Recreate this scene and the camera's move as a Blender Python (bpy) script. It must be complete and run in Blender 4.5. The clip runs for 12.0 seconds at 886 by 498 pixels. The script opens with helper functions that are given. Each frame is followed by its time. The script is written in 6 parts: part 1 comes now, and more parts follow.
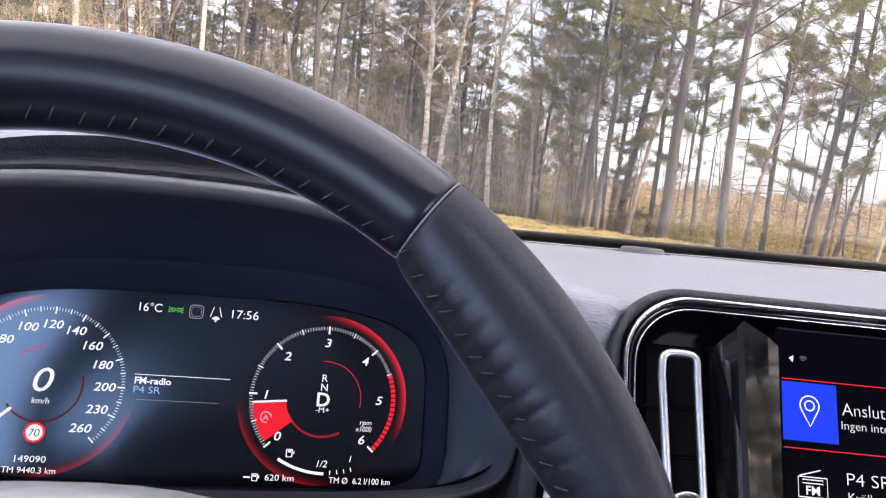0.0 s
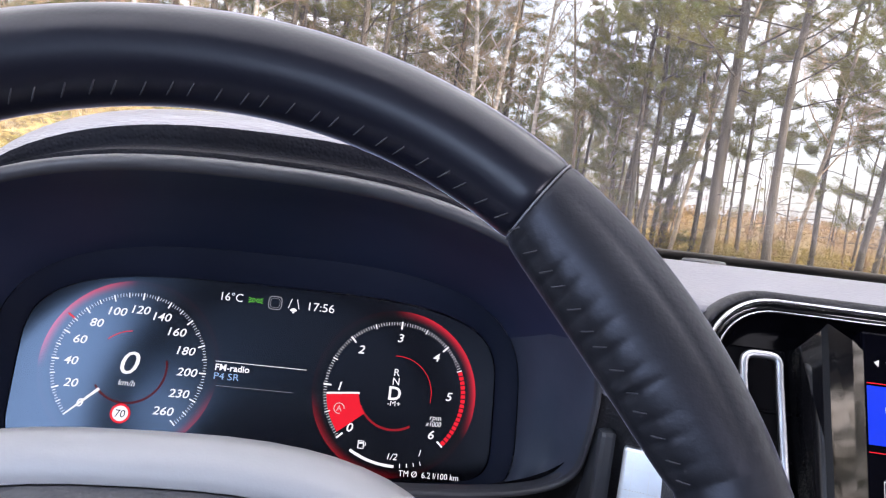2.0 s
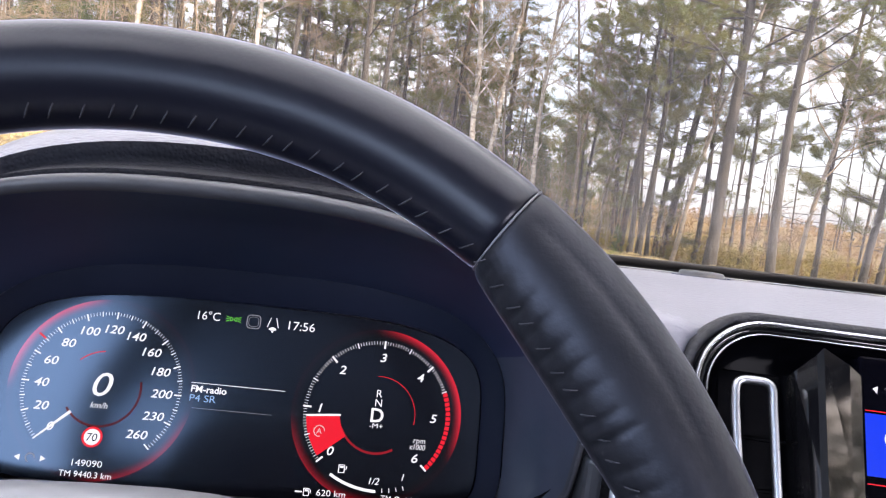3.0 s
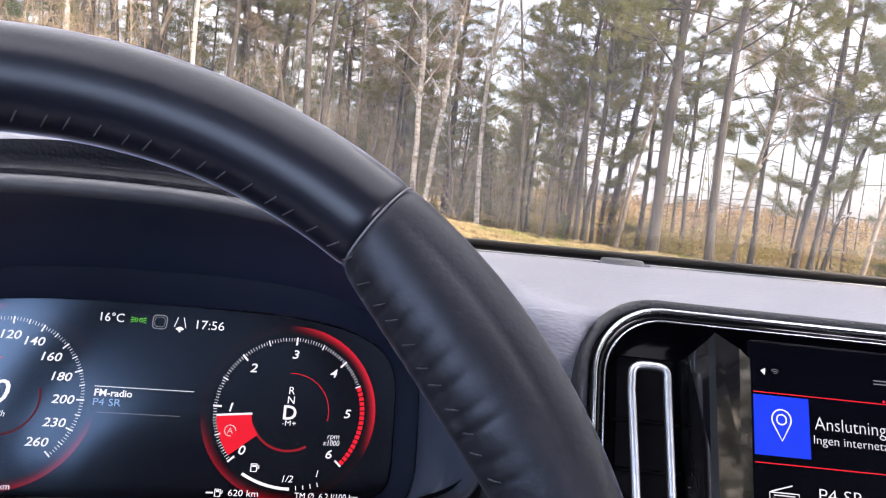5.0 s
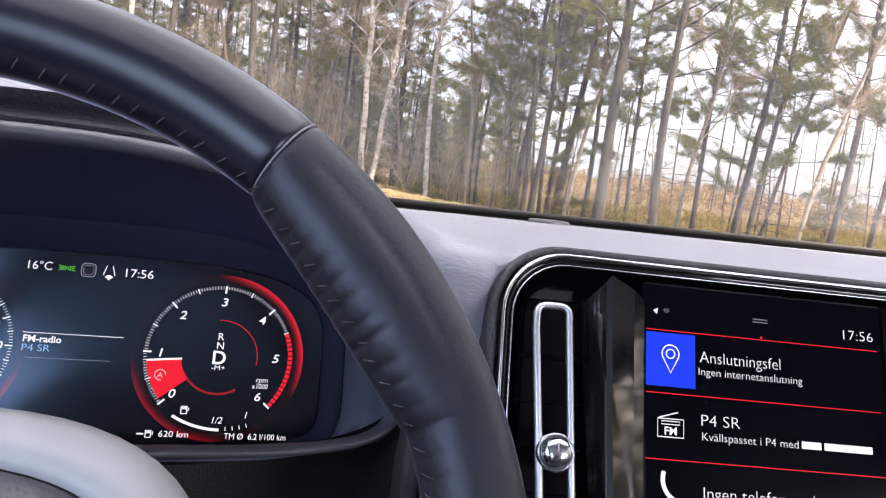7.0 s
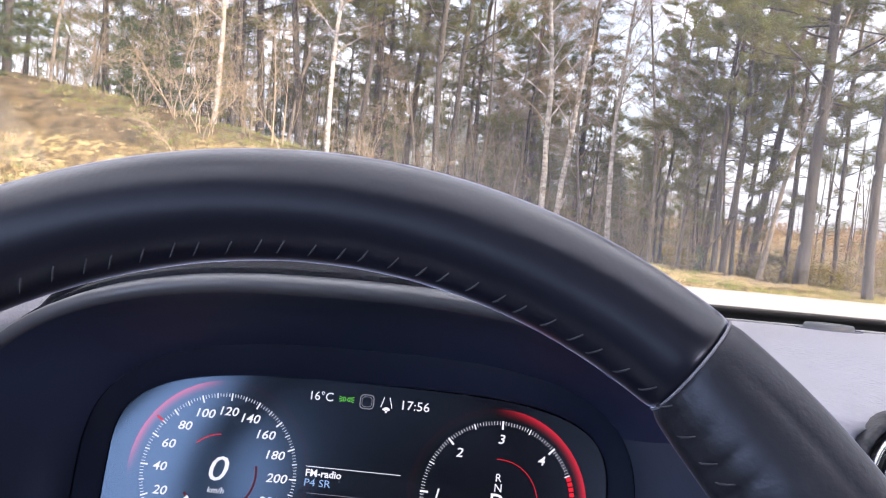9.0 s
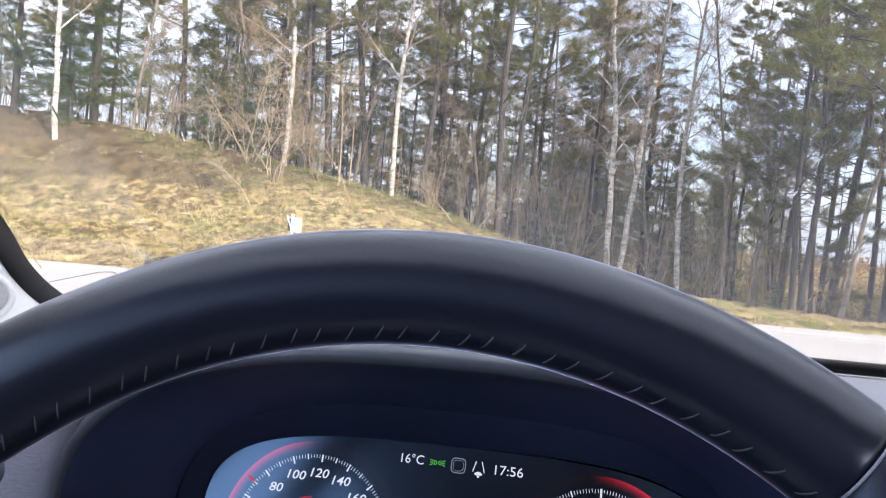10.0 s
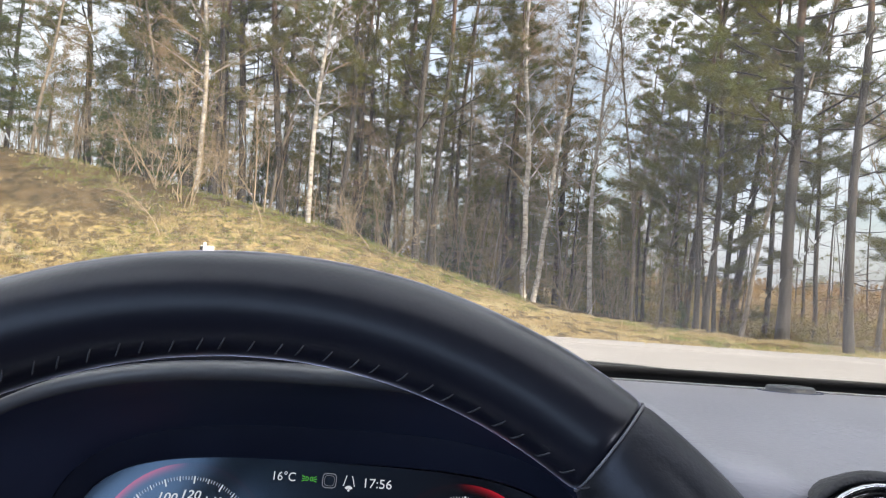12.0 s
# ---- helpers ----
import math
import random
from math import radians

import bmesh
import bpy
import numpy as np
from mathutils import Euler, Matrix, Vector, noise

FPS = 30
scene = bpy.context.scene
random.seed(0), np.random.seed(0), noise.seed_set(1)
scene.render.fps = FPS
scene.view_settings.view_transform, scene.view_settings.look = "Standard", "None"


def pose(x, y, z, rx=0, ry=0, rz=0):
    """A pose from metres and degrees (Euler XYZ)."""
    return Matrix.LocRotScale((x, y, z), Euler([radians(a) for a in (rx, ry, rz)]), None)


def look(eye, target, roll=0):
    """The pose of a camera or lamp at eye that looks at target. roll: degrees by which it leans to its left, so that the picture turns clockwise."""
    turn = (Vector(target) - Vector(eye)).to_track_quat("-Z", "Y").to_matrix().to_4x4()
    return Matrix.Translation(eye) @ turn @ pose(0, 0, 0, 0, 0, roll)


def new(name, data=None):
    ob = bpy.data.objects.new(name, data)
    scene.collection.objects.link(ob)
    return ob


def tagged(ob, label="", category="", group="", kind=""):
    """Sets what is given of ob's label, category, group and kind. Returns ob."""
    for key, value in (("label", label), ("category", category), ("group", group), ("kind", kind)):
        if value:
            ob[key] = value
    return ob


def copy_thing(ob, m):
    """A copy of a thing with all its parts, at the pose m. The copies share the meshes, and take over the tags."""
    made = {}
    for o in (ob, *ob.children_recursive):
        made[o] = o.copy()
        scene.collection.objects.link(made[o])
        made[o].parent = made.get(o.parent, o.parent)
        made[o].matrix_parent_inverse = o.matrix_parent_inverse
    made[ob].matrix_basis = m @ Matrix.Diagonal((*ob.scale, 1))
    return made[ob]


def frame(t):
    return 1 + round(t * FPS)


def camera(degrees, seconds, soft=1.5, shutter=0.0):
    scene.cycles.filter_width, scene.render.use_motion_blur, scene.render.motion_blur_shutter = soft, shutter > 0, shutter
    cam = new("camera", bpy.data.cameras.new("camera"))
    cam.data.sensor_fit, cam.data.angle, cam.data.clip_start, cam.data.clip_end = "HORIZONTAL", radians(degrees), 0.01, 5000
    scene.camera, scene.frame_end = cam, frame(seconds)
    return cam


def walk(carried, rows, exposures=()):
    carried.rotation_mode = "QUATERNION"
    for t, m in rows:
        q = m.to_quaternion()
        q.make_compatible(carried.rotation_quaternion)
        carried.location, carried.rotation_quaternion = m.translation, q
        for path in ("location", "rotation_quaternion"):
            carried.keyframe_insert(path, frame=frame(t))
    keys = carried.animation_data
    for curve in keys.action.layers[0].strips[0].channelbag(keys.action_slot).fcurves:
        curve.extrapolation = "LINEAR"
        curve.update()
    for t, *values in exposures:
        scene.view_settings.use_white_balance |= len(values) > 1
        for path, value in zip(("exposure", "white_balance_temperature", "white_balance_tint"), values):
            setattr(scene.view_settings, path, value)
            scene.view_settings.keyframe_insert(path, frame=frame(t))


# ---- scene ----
cam = camera(64.07, 12.0, soft=1.2)

def carried_pose(x, y, z, yaw, pitch, roll):
    """Eye in metres; yaw to the left, pitch up and lean, in degrees."""
    return pose(x, y, z, 90 + pitch, 0, yaw) @ pose(0, 0, 0, 0, 0, roll)

PATH = [(t, carried_pose(*row)) for t, *row in (
    (0.0, 0.0674, -0.4290, 1.1464, -10.344, -6.321, 5.833),
    (0.5, 0.0694, -0.4346, 1.1439, -9.352, -5.492, 6.262),
    (1.0, 0.0614, -0.4398, 1.1417, -8.618, -5.145, 6.711),
    (1.5, 0.0365, -0.4362, 1.1308, -7.755, -5.026, 6.869),
    (2.0, 0.0450, -0.4342, 1.1319, -7.169, -5.133, 7.007),
    (2.5, 0.0539, -0.4285, 1.1361, -6.782, -5.101, 6.960),
    (4.5, 0.0681, -0.4038, 1.1483, -8.362, -4.529, 6.241),
    (5.0, 0.0808, -0.4236, 1.1452, -11.013, -5.237, 6.158),
    (5.5, 0.0947, -0.4370, 1.1403, -13.585, -5.950, 6.338),
    (6.0, 0.0936, -0.4428, 1.1358, -15.595, -6.726, 6.795),
    (6.5, 0.1021, -0.4488, 1.1359, -16.262, -7.036, 7.089),
    (8.3, 0.0407, -0.4507, 1.1395, -7.002, -5.147, 5.776),
    (8.5, 0.0377, -0.4342, 1.1555, -5.199, -4.639, 5.743),
    (9.0, 0.0319, -0.3963, 1.1668, -0.625, -3.782, 5.301),
    (9.5, 0.0187, -0.3869, 1.1704, 2.817, -2.597, 4.846),
    (10.0, 0.0147, -0.3884, 1.1771, 4.769, -1.224, 4.704),
    (10.5, 0.0099, -0.3986, 1.1982, 5.060, 0.114, 4.346),
    (11.0, 0.0420, -0.4155, 1.1998, 3.716, 1.140, 4.323),
    (11.5, 0.0434, -0.4079, 1.1821, 1.339, 1.572, 4.133),
    (12.0, 0.0459, -0.4104, 1.1772, -1.578, 1.393, 4.034),
)]
EXPOSURES = ((0.0, 1.45, 6800, 19), (6.5, 1.45, 6800, 19), (8.5, 1.46, 6850, 21), (9.5, 1.22, 6150, 18), (10.3, 0.88, 6050, 12), (10.6, 0.62, 6250, 7), (11.0, 0.36, 6200, 1), (11.5, 0.62, 6250, 2), (12.0, 0.74, 6600, 10))
walk(cam, PATH, EXPOSURES)
# world and sun: low evening sun from behind the car, to its right
SUN_EL, SUN_AZ = 28.0, 134.0    # degrees above the horizon; degrees clockwise from +y
world = bpy.data.worlds.new("sky")
scene.world = world
world.use_nodes = True
sky = world.node_tree.nodes.new("ShaderNodeTexSky")
sky.sky_type, sky.sun_disc = "NISHITA", False
sky.sun_elevation, sky.sun_rotation = radians(SUN_EL), radians(SUN_AZ)
sky.air_density, sky.dust_density, sky.ozone_density = 1.0, 2.0, 1.0
nt = world.node_tree
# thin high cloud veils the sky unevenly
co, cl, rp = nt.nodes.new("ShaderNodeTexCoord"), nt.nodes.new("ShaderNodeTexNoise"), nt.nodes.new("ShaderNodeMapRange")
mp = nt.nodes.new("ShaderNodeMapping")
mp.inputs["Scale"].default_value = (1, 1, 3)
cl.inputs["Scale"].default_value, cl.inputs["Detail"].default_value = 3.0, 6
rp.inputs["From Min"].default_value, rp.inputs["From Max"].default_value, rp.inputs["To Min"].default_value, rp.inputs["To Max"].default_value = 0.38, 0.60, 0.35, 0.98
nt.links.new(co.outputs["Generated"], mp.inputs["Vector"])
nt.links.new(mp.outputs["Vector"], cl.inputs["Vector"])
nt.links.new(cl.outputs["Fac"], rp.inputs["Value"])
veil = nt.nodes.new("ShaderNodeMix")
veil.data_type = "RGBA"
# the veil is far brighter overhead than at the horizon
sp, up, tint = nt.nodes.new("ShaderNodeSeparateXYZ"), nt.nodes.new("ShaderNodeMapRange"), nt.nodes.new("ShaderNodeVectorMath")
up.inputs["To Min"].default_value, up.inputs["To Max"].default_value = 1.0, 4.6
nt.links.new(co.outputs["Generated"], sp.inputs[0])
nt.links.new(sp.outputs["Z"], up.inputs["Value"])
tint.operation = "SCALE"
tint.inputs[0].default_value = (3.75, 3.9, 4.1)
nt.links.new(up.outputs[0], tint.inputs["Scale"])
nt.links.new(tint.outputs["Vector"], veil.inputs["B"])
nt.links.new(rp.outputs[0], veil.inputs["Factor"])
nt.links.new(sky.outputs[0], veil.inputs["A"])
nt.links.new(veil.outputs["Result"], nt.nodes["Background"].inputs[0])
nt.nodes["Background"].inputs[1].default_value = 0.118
sun = new("sun", bpy.data.lights.new("sun", "SUN"))
sun.data.energy, sun.data.angle, sun.data.color = 5.0, radians(0.6), (1.0, 0.87, 0.69)
sun_way = Vector((math.sin(radians(SUN_AZ)) * math.cos(radians(SUN_EL)), math.cos(radians(SUN_AZ)) * math.cos(radians(SUN_EL)), math.sin(radians(SUN_EL))))
sun.matrix_world = look(sun_way * 50, (0, 0, 0))
# the sky's light through the driver's side window
side_light = new("window_light", bpy.data.lights.new("window_light", "AREA"))
side_light.data.shape, side_light.data.size, side_light.data.size_y = "RECTANGLE", 1.85, 0.46
side_light.data.energy, side_light.data.color = 8.0, (0.50, 0.71, 1.0)
side_light.matrix_world = look((-0.425, -1.22, 1.24), (0.4, -1.22, 1.20))
# and through the passenger's
far_light = new("window_light", bpy.data.lights.new("window_light", "AREA"))
far_light.data.shape, far_light.data.size, far_light.data.size_y = "RECTANGLE", 0.9, 0.46
far_light.data.energy, far_light.data.color = 9.0, (0.82, 0.86, 1.0)
far_light.matrix_world = look((1.19, -1.80, 1.24), (0.2, -0.9, 1.15))

# ---- materials ----
def material(name, color, rough=0.5, metal=0.0, grain=0.0, grain_scale=400.0, vary=0.0, vary_scale=6.0, second=None, bump_kind="noise", coat=0.0, spec=0.5, island=0.0, rough_vary=0.0, stretch=None):
    """A Principled surface with blotches of a second colour, fine relief and, for repeats, a shift from piece to piece."""
    m = bpy.data.materials.new(name)
    m.use_nodes = True
    nt = m.node_tree
    b = nt.nodes["Principled BSDF"]
    b.inputs["Roughness"].default_value, b.inputs["Metallic"].default_value = rough, metal
    b.inputs["Coat Weight"].default_value, b.inputs["Specular IOR Level"].default_value = coat, spec
    b.inputs["Base Color"].default_value = (*color, 1)
    co = nt.nodes.new("ShaderNodeTexCoord")
    src = co.outputs["Object"]
    if stretch:
        mp = nt.nodes.new("ShaderNodeMapping")
        mp.inputs["Scale"].default_value = stretch
        nt.links.new(src, mp.inputs["Vector"])
        src = mp.outputs["Vector"]
    if vary > 0 or second:
        n1 = nt.nodes.new("ShaderNodeTexNoise")
        n1.inputs["Scale"].default_value, n1.inputs["Detail"].default_value, n1.inputs["Roughness"].default_value = vary_scale, 8, 0.65
        nt.links.new(src, n1.inputs["Vector"])
        ramp = nt.nodes.new("ShaderNodeValToRGB")
        ramp.color_ramp.elements[0].position, ramp.color_ramp.elements[1].position = 0.35, 0.65
        other = second or tuple(c * (1 - vary) for c in color)
        ramp.color_ramp.elements[0].color, ramp.color_ramp.elements[1].color = (*color, 1), (*other, 1)
        nt.links.new(n1.outputs["Fac"], ramp.inputs["Fac"])
        col = ramp.outputs["Color"]
        if island > 0:
            info, geo = nt.nodes.new("ShaderNodeObjectInfo"), nt.nodes.new("ShaderNodeNewGeometry")
            add = nt.nodes.new("ShaderNodeMath")
            add.operation = "ADD"
            nt.links.new(info.outputs["Random"], add.inputs[0])
            nt.links.new(geo.outputs["Random Per Island"], add.inputs[1])
            rng = nt.nodes.new("ShaderNodeMapRange")
            rng.inputs["From Max"].default_value, rng.inputs["To Min"].default_value, rng.inputs["To Max"].default_value = 2.0, 1 - island, 1 + island
            nt.links.new(add.outputs[0], rng.inputs["Value"])
            hsv = nt.nodes.new("ShaderNodeHueSaturation")
            nt.links.new(rng.outputs[0], hsv.inputs["Value"])
            nt.links.new(col, hsv.inputs["Color"])
            col = hsv.outputs["Color"]
        nt.links.new(col, b.inputs["Base Color"])
        if rough_vary > 0:
            rr = nt.nodes.new("ShaderNodeMapRange")
            rr.inputs["To Min"].default_value, rr.inputs["To Max"].default_value = max(rough - rough_vary, 0.02), min(rough + rough_vary, 1)
            nt.links.new(n1.outputs["Fac"], rr.inputs["Value"])
            nt.links.new(rr.outputs[0], b.inputs["Roughness"])
    if grain > 0:
        if bump_kind == "voronoi":
            g = nt.nodes.new("ShaderNodeTexVoronoi")
            g.feature = "SMOOTH_F1"
            out = g.outputs["Distance"]
        else:
            g = nt.nodes.new("ShaderNodeTexNoise")
            g.inputs["Detail"].default_value = 4
            out = g.outputs["Fac"]
        g.inputs["Scale"].default_value = grain_scale
        nt.links.new(src, g.inputs["Vector"])
        bp = nt.nodes.new("ShaderNodeBump")
        bp.inputs["Strength"].default_value, bp.inputs["Distance"].default_value = grain, 0.5 / grain_scale
        nt.links.new(out, bp.inputs["Height"])
        nt.links.new(bp.outputs[0], b.inputs["Normal"])
    return m


def glowing(name, color, strength):
    m = bpy.data.materials.new(name)
    m.use_nodes = True
    b = m.node_tree.nodes["Principled BSDF"]
    b.inputs["Base Color"].default_value = (0.01, 0.01, 0.01, 1)
    b.inputs["Roughness"].default_value, b.inputs["Specular IOR Level"].default_value = 0.2, 0.08
    b.inputs["Emission Color"].default_value, b.inputs["Emission Strength"].default_value = (*color, 1), strength
    return m


def dusty_gloss():
    """Gloss black plastic with scattered specks of pale dust."""
    m = material("dusty_gloss_black", (0.004, 0.004, 0.005), 0.06, spec=0.9)
    nt = m.node_tree
    b = nt.nodes["Principled BSDF"]
    co, v, n, r, x, mx = (nt.nodes.new(k) for k in ("ShaderNodeTexCoord", "ShaderNodeTexNoise", "ShaderNodeTexNoise", "ShaderNodeMapRange", "ShaderNodeMath", "ShaderNodeMix"))
    v.inputs["Scale"].default_value, v.inputs["Detail"].default_value = 2200.0, 2
    n.inputs["Scale"].default_value, n.inputs["Detail"].default_value = 45.0, 3
    x.operation = "MULTIPLY"
    nt.links.new(co.outputs["Object"], v.inputs["Vector"])
    nt.links.new(co.outputs["Object"], n.inputs["Vector"])
    nt.links.new(v.outputs["Fac"], x.inputs[0])
    nt.links.new(n.outputs["Fac"], x.inputs[1])
    r.inputs["From Min"].default_value, r.inputs["From Max"].default_value, r.inputs["To Max"].default_value = 0.35, 0.44, 0.5
    nt.links.new(x.outputs[0], r.inputs["Value"])
    mx.data_type = "RGBA"
    mx.inputs["A"].default_value, mx.inputs["B"].default_value = (0.004, 0.004, 0.005, 1), (0.22, 0.21, 0.19, 1)
    nt.links.new(r.outputs[0], mx.inputs["Factor"])
    nt.links.new(mx.outputs["Result"], b.inputs["Base Color"])
    return m


DUSTY = dusty_gloss()
LEATHER = material("wheel_leather", (0.006, 0.0065, 0.012), 0.30, grain=0.08, grain_scale=750, vary=0.12, vary_scale=14, bump_kind="voronoi", rough_vary=0.02, spec=0.16)
GRIP = material("worn_grip_leather", (0.014, 0.0145, 0.018), 0.43, grain=0.16, grain_scale=420, vary=0.2, vary_scale=40, rough_vary=0.06, spec=0.3)
for m in (LEATHER, GRIP):
    b = m.node_tree.nodes["Principled BSDF"]
    b.inputs["Specular Tint"].default_value = (0.78, 0.82, 1.0, 1)
    b.inputs["Sheen Weight"].default_value, b.inputs["Sheen Roughness"].default_value, b.inputs["Sheen Tint"].default_value = 0.9 if m is LEATHER else 0.4, 0.20, (0.78, 0.77, 1.0, 1)
    b.inputs["Coat Weight"].default_value, b.inputs["Coat Roughness"].default_value = (0.5, 0.30) if m is LEATHER else (0.0, 0.2)
THREAD = material("grey_thread", (0.032, 0.031, 0.040), 0.8, grain=0.4, grain_scale=2500)
# pale colour stands in for the highlight along the seams
SEAM = material("seam_highlight", (0.14, 0.135, 0.16), 0.5, grain=0.3, grain_scale=2500)
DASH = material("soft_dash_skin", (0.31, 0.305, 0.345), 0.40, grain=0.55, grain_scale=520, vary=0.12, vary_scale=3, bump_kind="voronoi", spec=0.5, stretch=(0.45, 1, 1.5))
SATIN = material("satin_grey_plastic", (0.065, 0.068, 0.08), 0.38, grain=0.12, grain_scale=1500, vary=0.1, vary_scale=20)
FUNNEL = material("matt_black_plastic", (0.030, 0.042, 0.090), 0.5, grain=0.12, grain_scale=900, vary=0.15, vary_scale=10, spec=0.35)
# paler than the binnacle's roof: window light put into the colour
SLATE = material("window_lit_slate", (0.075, 0.092, 0.135), 0.45, grain=0.12, grain_scale=900, vary=0.2, vary_scale=14, second=(0.055, 0.068, 0.10), spec=0.4)
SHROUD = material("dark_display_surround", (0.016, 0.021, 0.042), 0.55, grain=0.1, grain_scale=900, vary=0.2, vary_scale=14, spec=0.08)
GLOSS = material("gloss_black", (0.002, 0.002, 0.003), 0.16, vary=0.2, vary_scale=30, spec=0.02, rough_vary=0.03)
CHROME = material("brushed_chrome", (0.46, 0.47, 0.50), 0.18, 1.0, grain=0.05, grain_scale=600, vary=0.15, vary_scale=80, rough_vary=0.06)
SATINCHROME = material("satin_chrome", (0.52, 0.54, 0.58), 0.34, 1.0, grain=0.05, grain_scale=600, vary=0.1, vary_scale=60, rough_vary=0.05)
PALE = material("pale_metal_panel", (0.80, 0.83, 0.88), 0.42, 0.75, grain=0.1, grain_scale=700, vary=0.06, vary_scale=30)
TRIM = material("light_pillar_fabric", (0.80, 0.785, 0.76), 0.9, grain=0.6, grain_scale=900, vary=0.06, vary_scale=12)
FRIT = material("black_rubber_seal", (0.008, 0.008, 0.009), 0.6, grain=0.1, grain_scale=500, vary=0.2, vary_scale=20)
HEADLINER = material("headliner", (0.22, 0.218, 0.215), 0.95, grain=0.4, grain_scale=700, vary=0.05, vary_scale=8)
DOORDARK = material("dark_cabin_trim", (0.035, 0.035, 0.040), 0.8, grain=0.4, grain_scale=500, vary=0.2, vary_scale=8)
HUBGREY = material("hub_plastic", (0.07, 0.07, 0.078), 0.5, grain=0.4, grain_scale=700, vary=0.1, vary_scale=20, bump_kind="voronoi")
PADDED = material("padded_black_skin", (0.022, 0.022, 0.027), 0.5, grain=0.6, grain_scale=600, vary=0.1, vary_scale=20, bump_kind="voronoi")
# near-black colour holds the shade on the hood's front
HOODFACE = material("shaded_hood_face", (0.007, 0.008, 0.014), 0.62, grain=0.6, grain_scale=600, vary=0.1, vary_scale=20, bump_kind="voronoi", spec=0.16)
VENT = material("vent_black", (0.002, 0.002, 0.003), 0.5, vary=0.2, vary_scale=30, spec=0.04)
SILVER = material("satin_silver_plastic", (0.29, 0.292, 0.305), 0.40, 0.0, grain=0.1, grain_scale=1200, vary=0.08, vary_scale=20)
SPEAKER = material("speaker_mesh", (0.55, 0.54, 0.52), 0.7, grain=0.8, grain_scale=1800, vary=0.2, vary_scale=200)
TOUCHBLACK = material("coated_display_glass", (0.002, 0.002, 0.004), 0.12, vary=0.2, vary_scale=9, spec=0.03)
GLASSBLACK = material("display_glass", (0.012, 0.0115, 0.0155), 0.165, vary=0.2, vary_scale=9, spec=0.7)
GLASSBLACK.node_tree.nodes["Principled BSDF"].inputs["Specular Tint"].default_value = (0.52, 0.72, 1.0, 1)   # blue put into the window's reflection on the glass

WHITE_GLOW = glowing("white_glow", (0.88, 0.92, 1.0), 0.42)
DIM_GLOW = glowing("dim_white_glow", (0.7, 0.75, 0.9), 0.13)
RED_GLOW = glowing("red_glow", (1.0, 0.018, 0.04), 0.32)
DARKRED_GLOW = glowing("dark_red_glow", (0.6, 0.012, 0.03), 0.06)
PINK_GLOW = glowing("pale_red_glow", (0.9, 0.03, 0.06), 0.12)
BLUE_GLOW = glowing("blue_glow", (0.0, 0.045, 1.0), 0.36)
TEXTBLUE_GLOW = glowing("text_blue_glow", (0.35, 0.6, 1.0), 0.32)
GREEN_GLOW = glowing("green_glow", (0.15, 0.8, 0.08), 0.3)

PALE_GLOW = glowing("pale_glow", (1.0, 0.62, 0.66), 0.3)


def ring_glow(name, cx, cy, r0, r1, floor, peaks):
    """A display ring that brightens towards its outer edge and round the bearings named in peaks (degrees, half width, strength)."""
    m = glowing(name, (1.0, 0.02, 0.045), 1.0)
    nt = m.node_tree
    b = nt.nodes["Principled BSDF"]
    # same blue-tinted reflection as on the glass
    b.inputs["Roughness"].default_value, b.inputs["Specular IOR Level"].default_value, b.inputs["Specular Tint"].default_value = 0.165, 0.7, (0.52, 0.72, 1.0, 1)
    co, off, ln, nm, rad, pw = (nt.nodes.new(k) for k in ("ShaderNodeTexCoord", "ShaderNodeVectorMath", "ShaderNodeVectorMath", "ShaderNodeVectorMath", "ShaderNodeMapRange", "ShaderNodeMath"))
    off.operation, ln.operation, nm.operation, pw.operation = "SUBTRACT", "LENGTH", "NORMALIZE", "POWER"
    off.inputs[1].default_value = (cx, cy, 0)
    nt.links.new(co.outputs["Object"], off.inputs[0])
    nt.links.new(off.outputs["Vector"], ln.inputs[0])
    nt.links.new(off.outputs["Vector"], nm.inputs[0])
    rad.inputs["From Min"].default_value, rad.inputs["From Max"].default_value, rad.inputs["To Min"].default_value = r0, r1, 0.02
    nt.links.new(ln.outputs["Value"], rad.inputs["Value"])
    nt.links.new(rad.outputs[0], pw.inputs[0])
    pw.inputs[1].default_value = 2.2
    total = None
    for deg, half, power in peaks:
        dot, mr, add = nt.nodes.new("ShaderNodeVectorMath"), nt.nodes.new("ShaderNodeMapRange"), nt.nodes.new("ShaderNodeMath")
        dot.operation, mr.interpolation_type, add.operation = "DOT_PRODUCT", "SMOOTHSTEP", "ADD"
        dot.inputs[1].default_value = (math.cos(radians(deg)), math.sin(radians(deg)), 0)
        nt.links.new(nm.outputs["Vector"], dot.inputs[0])
        nt.links.new(dot.outputs["Value"], mr.inputs["Value"])
        mr.inputs["From Min"].default_value, mr.inputs["From Max"].default_value, mr.inputs["To Max"].default_value = math.cos(radians(half)), math.cos(radians(half * 0.3)), power
        nt.links.new(mr.outputs[0], add.inputs[0])
        if total is None:
            add.inputs[1].default_value = floor
        else:
            nt.links.new(total, add.inputs[1])
        total = add.outputs[0]
    mul = nt.nodes.new("ShaderNodeMath")
    mul.operation = "MULTIPLY"
    nt.links.new(total, mul.inputs[0])
    nt.links.new(pw.outputs[0], mul.inputs[1])
    nt.links.new(mul.outputs[0], b.inputs["Emission Strength"])
    return m


